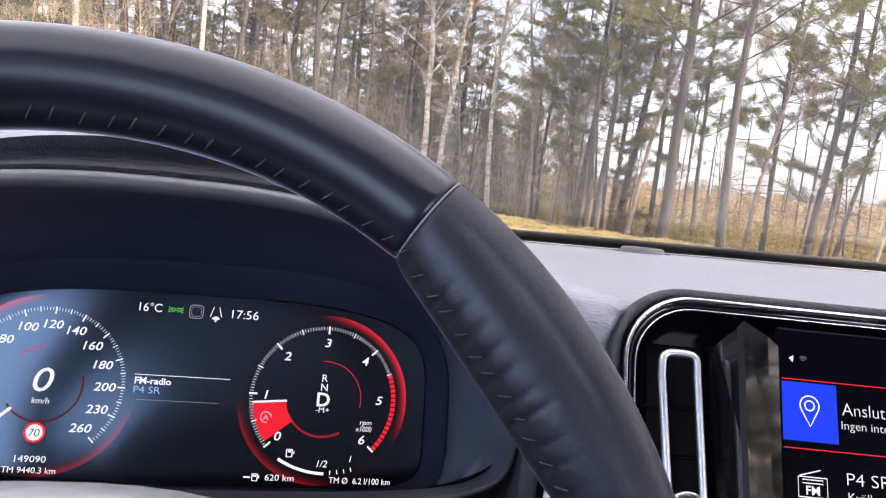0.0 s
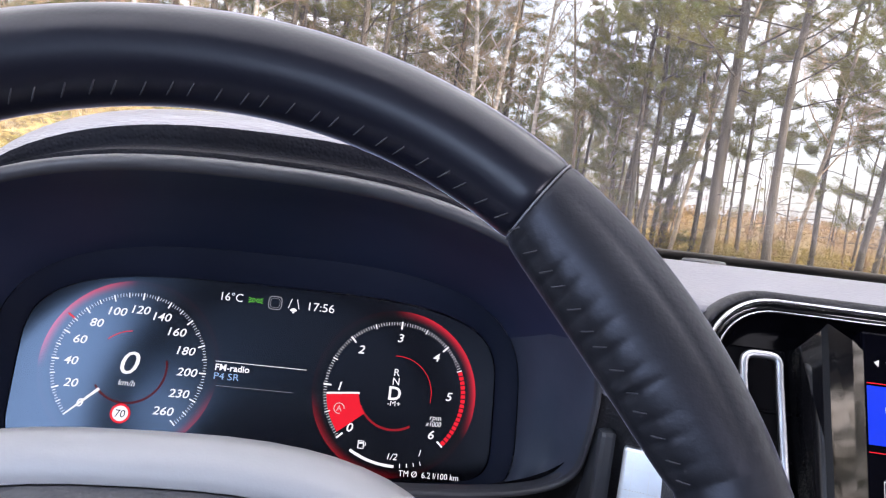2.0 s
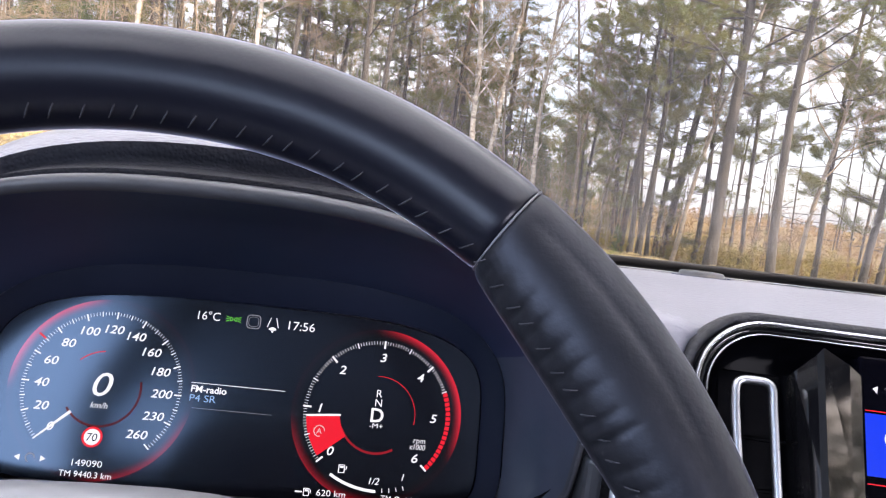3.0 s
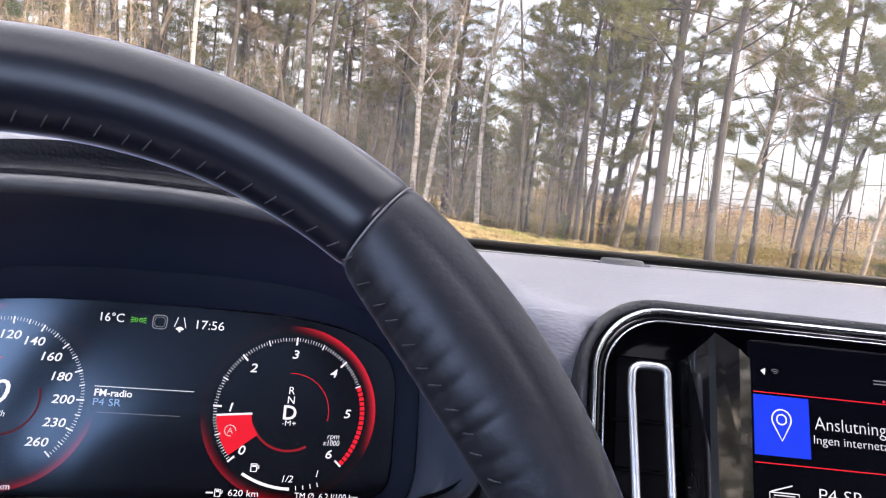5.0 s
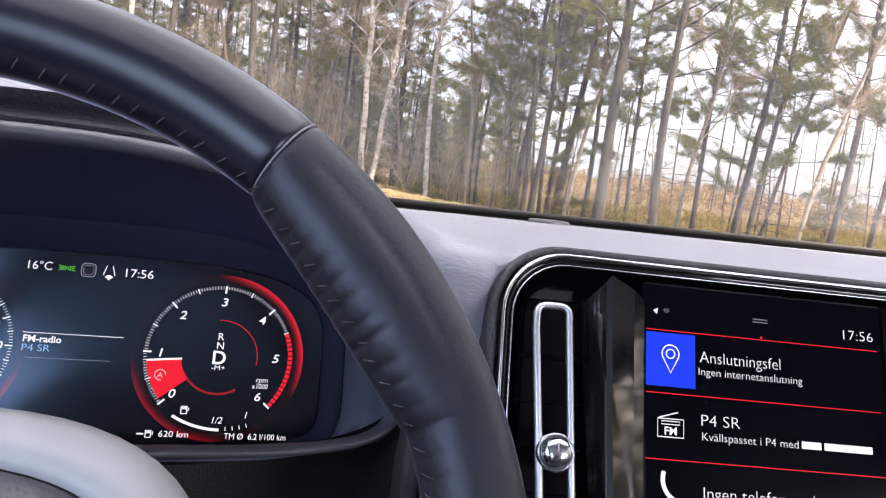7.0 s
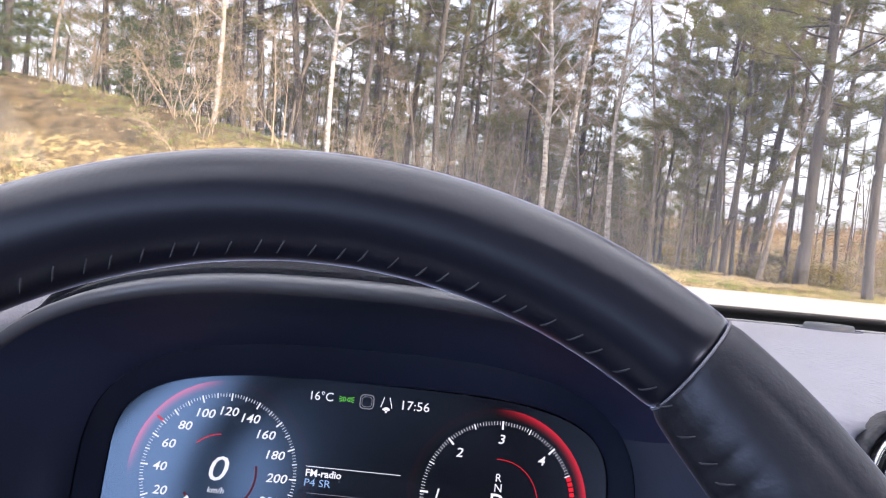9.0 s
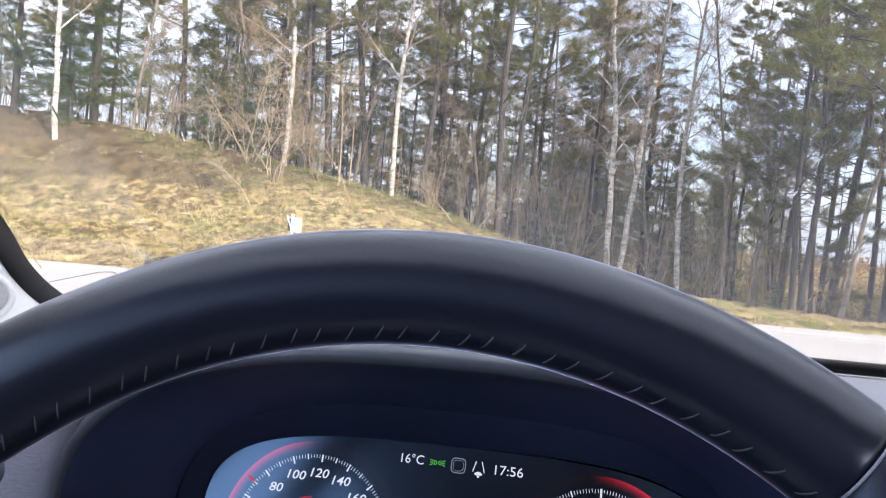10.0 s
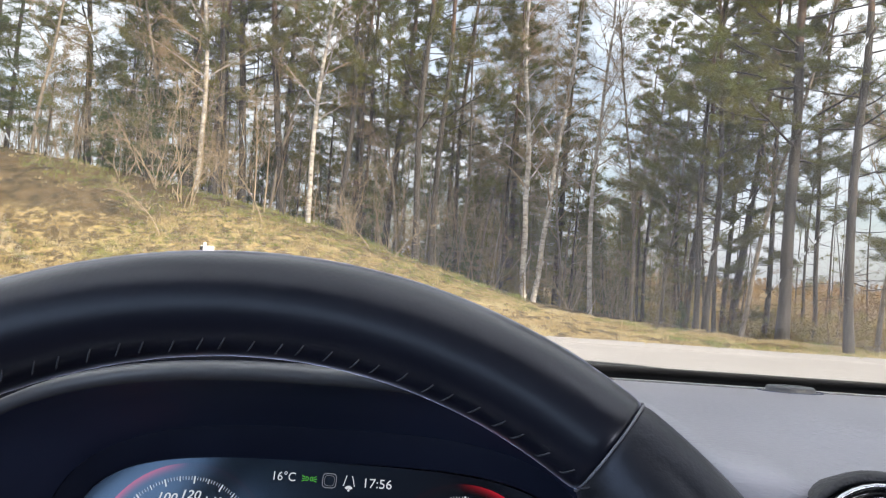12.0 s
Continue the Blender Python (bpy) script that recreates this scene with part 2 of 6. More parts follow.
BARK_PINE = material("pine_bark", (0.066, 0.057, 0.050), 0.95, grain=1.0, grain_scale=22, second=(0.028, 0.024, 0.020), vary_scale=9, island=0.3, stretch=(1, 1, 0.25))
BARK_RED = material("upper_pine_bark", (0.155, 0.092, 0.060), 0.9, grain=0.8, grain_scale=40, second=(0.075, 0.053, 0.040), vary_scale=10, island=0.25, stretch=(1, 1, 0.4))
BARK_BIRCH = material("birch_bark", (0.56, 0.52, 0.47), 0.8, grain=0.5, grain_scale=40, second=(0.13, 0.11, 0.095), vary_scale=9, island=0.25, stretch=(0.7, 0.7, 1.2))
BARK_GREY = material("grey_birch_bark", (0.26, 0.22, 0.17), 0.85, grain=0.5, grain_scale=40, second=(0.10, 0.08, 0.062), vary_scale=7, island=0.25, stretch=(0.5, 0.5, 1.6))
TWIG = material("bare_twigs", (0.34, 0.245, 0.14), 0.9, vary=0.4, vary_scale=3, island=0.35)
TWIG_BROWN = material("brown_brush", (0.25, 0.145, 0.06), 0.9, vary=0.4, vary_scale=3, island=0.4)
UNDERGROWTH = material("undergrowth_leaves", (0.230, 0.205, 0.050), 0.8, second=(0.36, 0.27, 0.085), vary_scale=0.5, island=0.5, spec=0.2)
TWIG_PALE = material("pale_bare_twigs", (0.37, 0.285, 0.18), 0.9, vary=0.4, vary_scale=3, island=0.35)
NEEDLE = material("pine_needles", (0.078, 0.105, 0.022), 0.75, second=(0.155, 0.138, 0.034), vary_scale=0.8, island=0.5, spec=0.25)
NEEDLE_DARK = material("spruce_needles", (0.045, 0.080, 0.024), 0.75, second=(0.085, 0.104, 0.034), vary_scale=0.8, island=0.4, spec=0.25)
GRASS = material("dry_grass_blades", (0.74, 0.62, 0.35), 0.85, second=(0.40, 0.30, 0.15), vary_scale=0.6, island=0.65, spec=0.2)
GREENGRASS = material("green_grass_blades", (0.155, 0.215, 0.05), 0.85, second=(0.24, 0.235, 0.075), vary_scale=0.8, island=0.45, spec=0.2)
EARTH = material("dark_earth_and_shadow", (0.070, 0.054, 0.036), 0.95, grain=1.0, grain_scale=18, second=(0.030, 0.025, 0.018), vary_scale=8)
FARWOOD = material("far_woods", (0.36, 0.215, 0.095), 0.95, second=(0.22, 0.155, 0.050), vary_scale=0.05, island=0.5)
ROAD = material("pale_asphalt", (0.37, 0.345, 0.335), 0.85, grain=0.6, grain_scale=60, vary=0.14, vary_scale=0.7)
PAINT = material("road_paint", (0.45, 0.425, 0.41), 0.7, vary=0.25, vary_scale=3, grain=0.2, grain_scale=60)
POSTWHITE = material("white_post_plastic", (0.75, 0.74, 0.72), 0.5, vary=0.12, vary_scale=12, grain=0.1, grain_scale=100)
POSTGREY = material("grey_post_metal", (0.42, 0.42, 0.42), 0.45, 0.7, vary=0.2, vary_scale=14, grain=0.1, grain_scale=100)


def thin_leaf(m, share):
    """Lets part of the light pass through thin blades and needles."""
    nt = m.node_tree
    b, thr, mix = nt.nodes["Principled BSDF"], nt.nodes.new("ShaderNodeBsdfTranslucent"), nt.nodes.new("ShaderNodeMixShader")
    nt.links.new(b.inputs["Base Color"].links[0].from_socket, thr.inputs["Color"])
    mix.inputs[0].default_value = share
    nt.links.new(b.outputs[0], mix.inputs[1])
    nt.links.new(thr.outputs[0], mix.inputs[2])
    nt.links.new(mix.outputs[0], nt.nodes["Material Output"].inputs["Surface"])


for m in (NEEDLE, NEEDLE_DARK, GRASS, GREENGRASS, UNDERGROWTH):
    thin_leaf(m, 0.35)
STICKER = material("sticker_ink", (0.02, 0.02, 0.02), 0.6)


def ground_material():
    """Dry yellow grass, mottled with brown and green, needle litter under the trees and their shade painted on the
    bank.
    """
    m = bpy.data.materials.new("grassy_ground")
    m.use_nodes = True
    nt = m.node_tree
    b = nt.nodes["Principled BSDF"]
    b.inputs["Roughness"].default_value, b.inputs["Specular IOR Level"].default_value = 0.95, 0.15
    co = nt.nodes.new("ShaderNodeTexCoord")

    def blotch(scale, lo, hi):
        n = nt.nodes.new("ShaderNodeTexNoise")
        n.inputs["Scale"].default_value, n.inputs["Detail"].default_value, n.inputs["Roughness"].default_value = scale, 10, 0.7
        nt.links.new(co.outputs["Object"], n.inputs["Vector"])
        r = nt.nodes.new("ShaderNodeMapRange")
        r.inputs["From Min"].default_value, r.inputs["From Max"].default_value = lo, hi
        nt.links.new(n.outputs["Fac"], r.inputs["Value"])
        return r.outputs[0], n.outputs["Fac"]

    def mix(a, c, f):
        n = nt.nodes.new("ShaderNodeMix")
        n.data_type = "RGBA"
        nt.links.new(f, n.inputs["Factor"])
        for sock, v in ((n.inputs["A"], a), (n.inputs["B"], c)):
            if isinstance(v, tuple):
                sock.default_value = (*v, 1)
            else:
                nt.links.new(v, sock)
        return n.outputs["Result"]

    f1, _ = blotch(0.45, 0.42, 0.62)
    f2, raw = blotch(2.6, 0.40, 0.60)
    f3, _ = blotch(0.22, 0.52, 0.66)
    dry = mix((0.44, 0.33, 0.155), (0.15, 0.105, 0.05), f2)
    green = mix((0.22, 0.21, 0.06), (0.14, 0.15, 0.045), f2)
    brown = mix((0.125, 0.088, 0.045), (0.045, 0.036, 0.019), f2)
    tan = mix((0.23, 0.155, 0.066), (0.10, 0.076, 0.030), f2)
    col = mix(dry, green, f3)
    f4, _ = blotch(5.0, 0.44, 0.56)
    col = mix(col, (0.085, 0.062, 0.032), f4)
    # wood's litter beyond the crest, tree shade painted below it: an attribute on the sheet says where
    at = nt.nodes.new("ShaderNodeAttribute")
    at.attribute_name = "litter_shade"
    col = mix(col, brown, at.outputs["Fac"])
    # deeper in, dry leaves and old grass lie between the trunks
    deep = nt.nodes.new("ShaderNodeAttribute")
    deep.attribute_name = "leaf_fall"
    col = mix(col, tan, deep.outputs["Fac"])
    nt.links.new(col, b.inputs["Base Color"])
    bp = nt.nodes.new("ShaderNodeBump")
    bp.inputs["Strength"].default_value, bp.inputs["Distance"].default_value = 0.9, 0.12
    nt.links.new(raw, bp.inputs["Height"])
    nt.links.new(bp.outputs[0], b.inputs["Normal"])
    return m


GROUND = ground_material()


def clear_glass():
    """Clear glass with a thin uneven film of dust."""
    m = bpy.data.materials.new("clear_glass")
    m.use_nodes = True
    nt = m.node_tree
    b = nt.nodes["Principled BSDF"]
    b.inputs["Base Color"].default_value, b.inputs["Roughness"].default_value = (0.97, 0.985, 0.98, 1), 0.0
    b.inputs["Transmission Weight"].default_value, b.inputs["IOR"].default_value = 1.0, 1.36
    dust, mix, n, r, co = (nt.nodes.new(k) for k in ("ShaderNodeBsdfTranslucent", "ShaderNodeMixShader", "ShaderNodeTexNoise", "ShaderNodeMapRange", "ShaderNodeTexCoord"))
    dust.inputs["Color"].default_value = (0.9, 0.88, 0.85, 1)
    n.inputs["Scale"].default_value, n.inputs["Detail"].default_value = 5.0, 6
    r.inputs["From Min"].default_value, r.inputs["From Max"].default_value, r.inputs["To Min"].default_value, r.inputs["To Max"].default_value = 0.3, 0.7, 0.005, 0.015
    nt.links.new(co.outputs["Object"], n.inputs["Vector"])
    nt.links.new(n.outputs["Fac"], r.inputs["Value"])
    nt.links.new(r.outputs[0], mix.inputs[0])
    nt.links.new(b.outputs[0], mix.inputs[1])
    nt.links.new(dust.outputs[0], mix.inputs[2])
    nt.links.new(mix.outputs[0], nt.nodes["Material Output"].inputs["Surface"])
    return m


GLASS = clear_glass()

# ---- builders ----
def mesh_of(name, verts, faces, smooth=True):
    me = bpy.data.meshes.new(name)
    me.from_pydata([tuple(v) for v in verts], [], [tuple(f) for f in faces])
    me.update()
    if smooth:
        me.polygons.foreach_set("use_smooth", [True] * len(me.polygons))
    return me


def thing(name, label, category, m=None, group="", kind=""):
    """A top-level thing: an Empty at its base, under which its parts are hung."""
    ob = tagged(new(name), label, category, group, kind)
    ob.matrix_basis = m or Matrix()
    return ob


def part(name, data, mat, parent, label="", m=None):
    """One mesh object under a thing or a part."""
    if isinstance(data, bmesh.types.BMesh):
        me = bpy.data.meshes.new(name)
        data.to_mesh(me)
        data.free()
    else:
        me = data
    if mat and not me.materials:
        me.materials.append(mat)
    ob = new(name, me)
    ob.parent = parent
    if m is not None:
        ob.matrix_basis = m
    return tagged(ob, label)


def solid(name, data, mat, label, category, kind="", m=None):
    """A top-level thing of a single mesh."""
    ob = part(name, data, mat, None, label, m)
    return tagged(ob, "", category, "", kind)


def box(x0, x1, y0, y1, z0, z1, bevel=0.0, segs=2):
    bm = bmesh.new()
    bmesh.ops.create_cube(bm, size=1)
    bmesh.ops.scale(bm, vec=(x1 - x0, y1 - y0, z1 - z0), verts=bm.verts)
    bmesh.ops.translate(bm, vec=((x0 + x1) / 2, (y0 + y1) / 2, (z0 + z1) / 2), verts=bm.verts)
    if bevel:
        bmesh.ops.bevel(bm, geom=bm.edges[:], offset=bevel, segments=segs, affect="EDGES", profile=0.5)
    return bm


def loft(rings, closed=True, cap_first=False, cap_last=False, name="loft"):
    """Skin through rings of equally many points."""
    verts, faces, n = [p for r in rings for p in r], [], len(rings[0])
    for i in range(len(rings) - 1):
        for j in range(n if closed else n - 1):
            a, b = i * n + j, i * n + (j + 1) % n
            faces.append((a, b, b + n, a + n))
    if cap_first:
        faces.append(tuple(range(n))[::-1])
    if cap_last:
        faces.append(tuple(range((len(rings) - 1) * n, len(rings) * n)))
    return mesh_of(name, verts, faces)


def flat(me):
    me.polygons.foreach_set("use_smooth", [False] * len(me.polygons))
    return me


def sweep(path, radii, sides=8, name="tube", closed=False, caps=True):
    """A round tube along a path; radii: one, or one a point (pairs give an oval)."""
    pts = [Vector(p) for p in path]
    n, rings, ref = len(pts), [], None
    for i, p in enumerate(pts):
        a, b = (pts[i - 1], pts[(i + 1) % n]) if closed else (pts[max(i - 1, 0)], pts[min(i + 1, n - 1)])
        d = (b - a).normalized()
        if ref is None:
            ref = d.orthogonal().normalized()
        u = (ref - d * ref.dot(d)).normalized()
        ref, v = u, d.cross(u)
        r = radii if isinstance(radii, (int, float)) else radii[i]
        rings.append([p + r * (math.cos(k * math.tau / sides) * u + math.sin(k * math.tau / sides) * v) for k in range(sides)])
    if closed:
        rings.append(rings[0])
    return loft(rings, True, caps and not closed, caps and not closed, name)


def flat_ring(cx, cy, r0, r1, a0, a1, lift, steps=64, name="ring"):
    """Part of a flat annulus in a panel's own plane, from angle a0 to a1 in degrees."""
    verts, faces = [], []
    for i in range(steps + 1):
        a = radians(a0 + (a1 - a0) * i / steps)
        for r in (r0, r1):
            verts.append((cx + r * math.cos(a), cy + r * math.sin(a), lift))
    for i in range(steps):
        faces.append((2 * i, 2 * i + 1, 2 * i + 3, 2 * i + 2) if a1 > a0 else (2 * i + 2, 2 * i + 3, 2 * i + 1, 2 * i))
    return mesh_of(name, verts, faces, False)


def quad(x0, y0, x1, y1, lift, name="bar"):
    return mesh_of(name, [(x0, y0, lift), (x1, y0, lift), (x1, y1, lift), (x0, y1, lift)], [(0, 1, 2, 3)], False)


def stroke(pts, width, lift, name="line", closed=False):
    """A flat line of some width through points of a panel's plane."""
    p = [Vector((x, y, 0)) for x, y in pts]
    verts, faces, n = [], [], len(p)
    for i in range(n):
        a, b = (p[i - 1], p[(i + 1) % n]) if closed else (p[max(i - 1, 0)], p[min(i + 1, n - 1)])
        d = (b - a).normalized()
        s = Vector((-d.y, d.x, 0)) * width / 2
        verts += [(p[i] - s + Vector((0, 0, lift)))[:], (p[i] + s + Vector((0, 0, lift)))[:]]
    for i in range(n if closed else n - 1):
        j = (i + 1) % n
        faces.append((2 * i, 2 * j, 2 * j + 1, 2 * i + 1))
    return mesh_of(name, verts, faces, False)


def lettering(text, x, y, lift, height, width=None, centre=False, slant=0.0, bold=0.0, wide=1.0, name="lettering"):
    """Letters as a flat mesh in a panel's plane; height: of a capital; width: the whole line's, if it is known."""
    cu = bpy.data.curves.new(name, "FONT")
    cu.body, cu.size, cu.shear, cu.offset = text, height / 0.70, slant, bold
    cu.resolution_u = 3
    tmp = new("tmp", cu)
    me = bpy.data.meshes.new_from_object(tmp.evaluated_get(bpy.context.evaluated_depsgraph_get()))
    bpy.data.objects.remove(tmp)
    bpy.data.curves.remove(cu)
    xs = [v.co.x for v in me.vertices]
    x0, x1 = min(xs), max(xs)
    s = width / (x1 - x0) if width else wide
    for v in me.vertices:
        v.co = ((v.co.x - x0) * s + x - ((x1 - x0) * s / 2 if centre else 0), v.co.y + y - (height / 2 if centre else 0), lift)
    me.name = name
    return me


# ---- the car's shell: plain walls that close the cabin ----
GLASS_Y, GLASS_Z = 0.285, 1.083          # foot of the windscreen
CX = 0.385                               # middle of the car
HALF = 0.80                              # half the cabin's width


def foot_y(x):
    """The windscreen's foot bows forward in the middle."""
    return GLASS_Y - 0.12 * (abs(x - CX) / HALF) ** 3 if x < CX else GLASS_Y - 0.02 * ((x - CX) / HALF) ** 2


def screen_point(x, s):
    """A point of the windscreen's sheet: s from 0 at its foot to 1 at the roof."""
    return Vector((CX + (x - CX) * (1 - 0.12 * s), foot_y(x) - 0.80 * s, GLASS_Z + 0.50 * s + 0.02 * math.sin(s * math.pi)))


roof_rings = [[(CX + HALF * u, y, z - 0.05 * u * u) for u in (-1, -0.75, -0.4, 0, 0.4, 0.75, 1)] for y, z in ((-0.50, 1.585), (-0.9, 1.62), (-1.6, 1.62), (-2.6, 1.55))]
roof = loft(roof_rings, False, name="ceiling")
ob = solid("ceiling", roof, HEADLINER, "grey woven headliner over the cabin", "ceiling", "structure")
ob.modifiers.new("thickness", "SOLIDIFY").thickness = -0.03
for side, name in ((-1, "wall_left"), (1, "wall_right")):
    bm = bmesh.new()
    x = CX + side * (HALF + 0.02)
    for y0, y1, z0, z1 in ((-2.6, 0.9, 0.3, 0.98), (-1.42, -1.32, 0.98, 1.55), (-2.6, -2.3, 0.98, 1.55), (-2.6, -0.4, 1.50, 1.60)):
        bm2 = box(x - 0.03, x + 0.03, y0, y1, z0, z1)
        me = bpy.data.meshes.new("tmp")
        bm2.to_mesh(me)
        bm.from_mesh(me)
        bm2.free()
    solid(name, bm, DOORDARK, "dark door side with window openings", "wall", "structure")
solid("wall_back", box(CX - HALF - 0.05, CX + HALF + 0.05, -2.66, -2.6, 0.3, 1.6), DOORDARK, "dark rear wall of the cabin", "wall", "structure")
solid("floor", box(CX - HALF - 0.05, CX + HALF + 0.05, -2.66, 0.9, 0.26, 0.30), DOORDARK, "dark carpeted cabin floor", "floor", "structure")

# windscreen: one bowed pane with its black border and a sticker
pane_rows = [[screen_point(CX - HALF + 2 * HALF * i / 24, s) for i in range(25)] for s in (0, 1.0)]
ws = thing("window_1", "clear bowed windscreen with a black edge band", "windscreen", kind="structure")
pane = part("pane", flat(loft(pane_rows, False, name="pane")), GLASS, ws)
pane.modifiers.new("thickness", "SOLIDIFY").thickness = 0.004
pane.visible_shadow = False
band_rings = []
for i in range(49):
    x = CX - HALF + 2 * HALF * i / 48
    down = 0.020 * max(0.0, min(1.0, (-0.16 - x) / 0.08))
    p, q = screen_point(x, -0.005 - down * 3.0), screen_point(x, 0.016 - down)
    band_rings.append([p + Vector((0, -0.003, 0.003)), q + Vector((0, -0.003, 0.003)), q + Vector((0, -0.007, 0.0)), p + Vector((0, -0.007, 0.0))])
part("edge_band", loft(band_rings, True, True, True, "edge_band"), FRIT, ws, "black rubber edge band")

# left corner of the screen: the black seal turns up along the pillar, the pale cover fills the corner
def smooth_curve(c, s):
    u = s * (len(c) - 1)
    i = min(int(u), len(c) - 2)
    p0, p1, p2, p3 = c[max(i - 1, 0)], c[i], c[i + 1], c[min(i + 2, len(c) - 1)]
    f = u - i
    return 0.5 * ((2 * p1) + (p2 - p0) * f + (2 * p0 - 5 * p1 + 4 * p2 - p3) * f * f + (3 * p1 - p0 - 3 * p2 + p3) * f ** 3)


EDGE = [Vector(p) for p in ((-0.2407, 0.1814, 1.0831), (-0.2688, 0.1436, 1.0833), (-0.2945, 0.1203, 1.0913), (-0.3163, 0.1089, 1.1047), (-0.3293, 0.0916, 1.1265), (-0.3299, 0.0576, 1.1618), (-0.3318, -0.022, 1.2305), (-0.345, -0.42, 1.53))]
FOOT = [Vector(p) for p in ((-0.2474, 0.1747, 1.0741), (-0.2706, 0.1364, 1.0789), (-0.2728, 0.0959, 1.0778), (-0.2832, 0.0698, 1.0752), (-0.2902, 0.0393, 1.0734), (-0.2956, 0.0048, 1.0712), (-0.3075, -0.04, 1.064), (-0.35, -0.42, 1.03))]
pillar = thing("trim_1", "pale fabric trim on the windscreen pillar", "pillar trim", kind="structure")
cover, seal_rings = [], []
for i in range(57):
    s = i / 56
    e, q = smooth_curve(EDGE, s), smooth_curve(FOOT, s)
    d = (smooth_curve(EDGE, min(s + 0.01, 1)) - smooth_curve(EDGE, max(s - 0.01, 0))).normalized()
    to_cabin = Vector((0.55, -0.80, 0.20)).normalized()
    side = d.cross(to_cabin).normalized()
    if side.dot(q - e) < 0 or s < 0.2:
        side = -side if side.dot(Vector((-0.5, 0, -0.8))) < 0 else side
    b = e + side * 0.006
    cover.append([b - to_cabin * 0.02, b + to_cabin * 0.001, b.lerp(q, 0.12) + to_cabin * 0.007, b.lerp(q, 0.35) + to_cabin * 0.011, b.lerp(q, 0.7) + to_cabin * 0.010, q + to_cabin * 0.004, q - to_cabin * 0.03, q + Vector((-0.03, 0.03, -0.06))])
    seal_rings.append([e - side * 0.009 - to_cabin * 0.004, e - side * 0.009 + to_cabin * 0.001, e - side * 0.002 + to_cabin * 0.004, b + to_cabin * 0.003, b - to_cabin * 0.006])
part("pillar_cover", loft(cover, False, name="pillar_cover"), TRIM, pillar)
part("seal", loft(seal_rings, True, True, True, "seal"), FRIT, pillar, "black rubber seal")
tw = Matrix.Translation((-0.3265, 0.042, 1.1108)) @ Vector((0.62, -0.76, 0.18)).to_track_quat("Z", "Y").to_matrix().to_4x4()
speaker = part("speaker_ring", sweep([(0.024 * math.cos(a), 0.017 * math.sin(a), 0.011) for a in [k * math.tau / 36 for k in range(36)]], 0.0022, 8, closed=True, name="speaker_ring"), TRIM, pillar, "pale oval tweeter ring", tw)
part("speaker_grille", loft([[(r * 0.023 * math.cos(k * math.tau / 36), r * 0.016 * math.sin(k * math.tau / 36), h) for k in range(36)] for r, h in ((1, 0.0105), (0.7, 0.012), (0.02, 0.0125))], True, False, True, "speaker_grille"), SPEAKER, speaker, "fine grey tweeter grille")

# printed sticker on the glass, read from outside, and a clear ticket clip beside it
def on_glass(u, v):
    """u along the screen's foot in metres from the middle of the sticker, v up the glass."""
    return screen_point(-0.250 + u, 0.033 + v / 0.94) + Vector((0.0, -0.0045, -0.004))


sticker = thing("windscreen_sticker", "small clear sticker with black print on the windscreen", "sticker")


def printed(me, name, label=""):
    for vtx in me.vertices:
        vtx.co = on_glass(vtx.co.x, vtx.co.y)
    return part(name, me, STICKER, sticker, label)


printed(stroke([(-0.0205, -0.0125), (0.0205, -0.0125), (0.0205, 0.0125), (-0.0205, 0.0125)], 0.0005, 0, "outline", True), "outline")
printed(stroke([(-0.0205, -0.002), (0.0205, -0.002)], 0.0004, 0, "outline"), "outline")
me = lettering("SRS", 0.0, 0.0025, 0, 0.0058, 0.0150, name="word")
for vtx in me.vertices:
    vtx.co.x = 0.0015 - vtx.co.x
printed(me, "word", "mirrored letters of a safety notice")
printed(flat_ring(0.0090, 0.0080, 0, 0.0030, 0, 360, 0, 20, "symbol"), "symbol")
printed(stroke([(0.0060, 0.0030), (0.0125, 0.0060), (0.0165, 0.0085)], 0.0015, 0, "symbol"), "symbol")
for u in (-0.0165, -0.0135, 0.0135, 0.0165):
    printed(flat_ring(u, -0.0075, 0, 0.0014, 0, 360, 0, 12, "symbol"), "symbol")
printed(stroke([(-0.009, -0.0075), (0.009, -0.0075)], 0.0008, 0, "text_bar"), "text_bar")
clip = thing("ticket_clip", "thin clear plastic ticket clip stuck to the windscreen", "ticket clip")
part("clip_edge", sweep([(-0.352, 0.148, 1.111), (-0.325, 0.146, 1.119), (-0.298, 0.144, 1.1265), (-0.288, 0.145, 1.127), (-0.283, 0.150, 1.1215), (-0.280, 0.156, 1.116)], [0.0003, 0.0004, 0.0004, 0.0006, 0.0007, 0.0009], 6, name="clip_edge"), SATIN, clip)

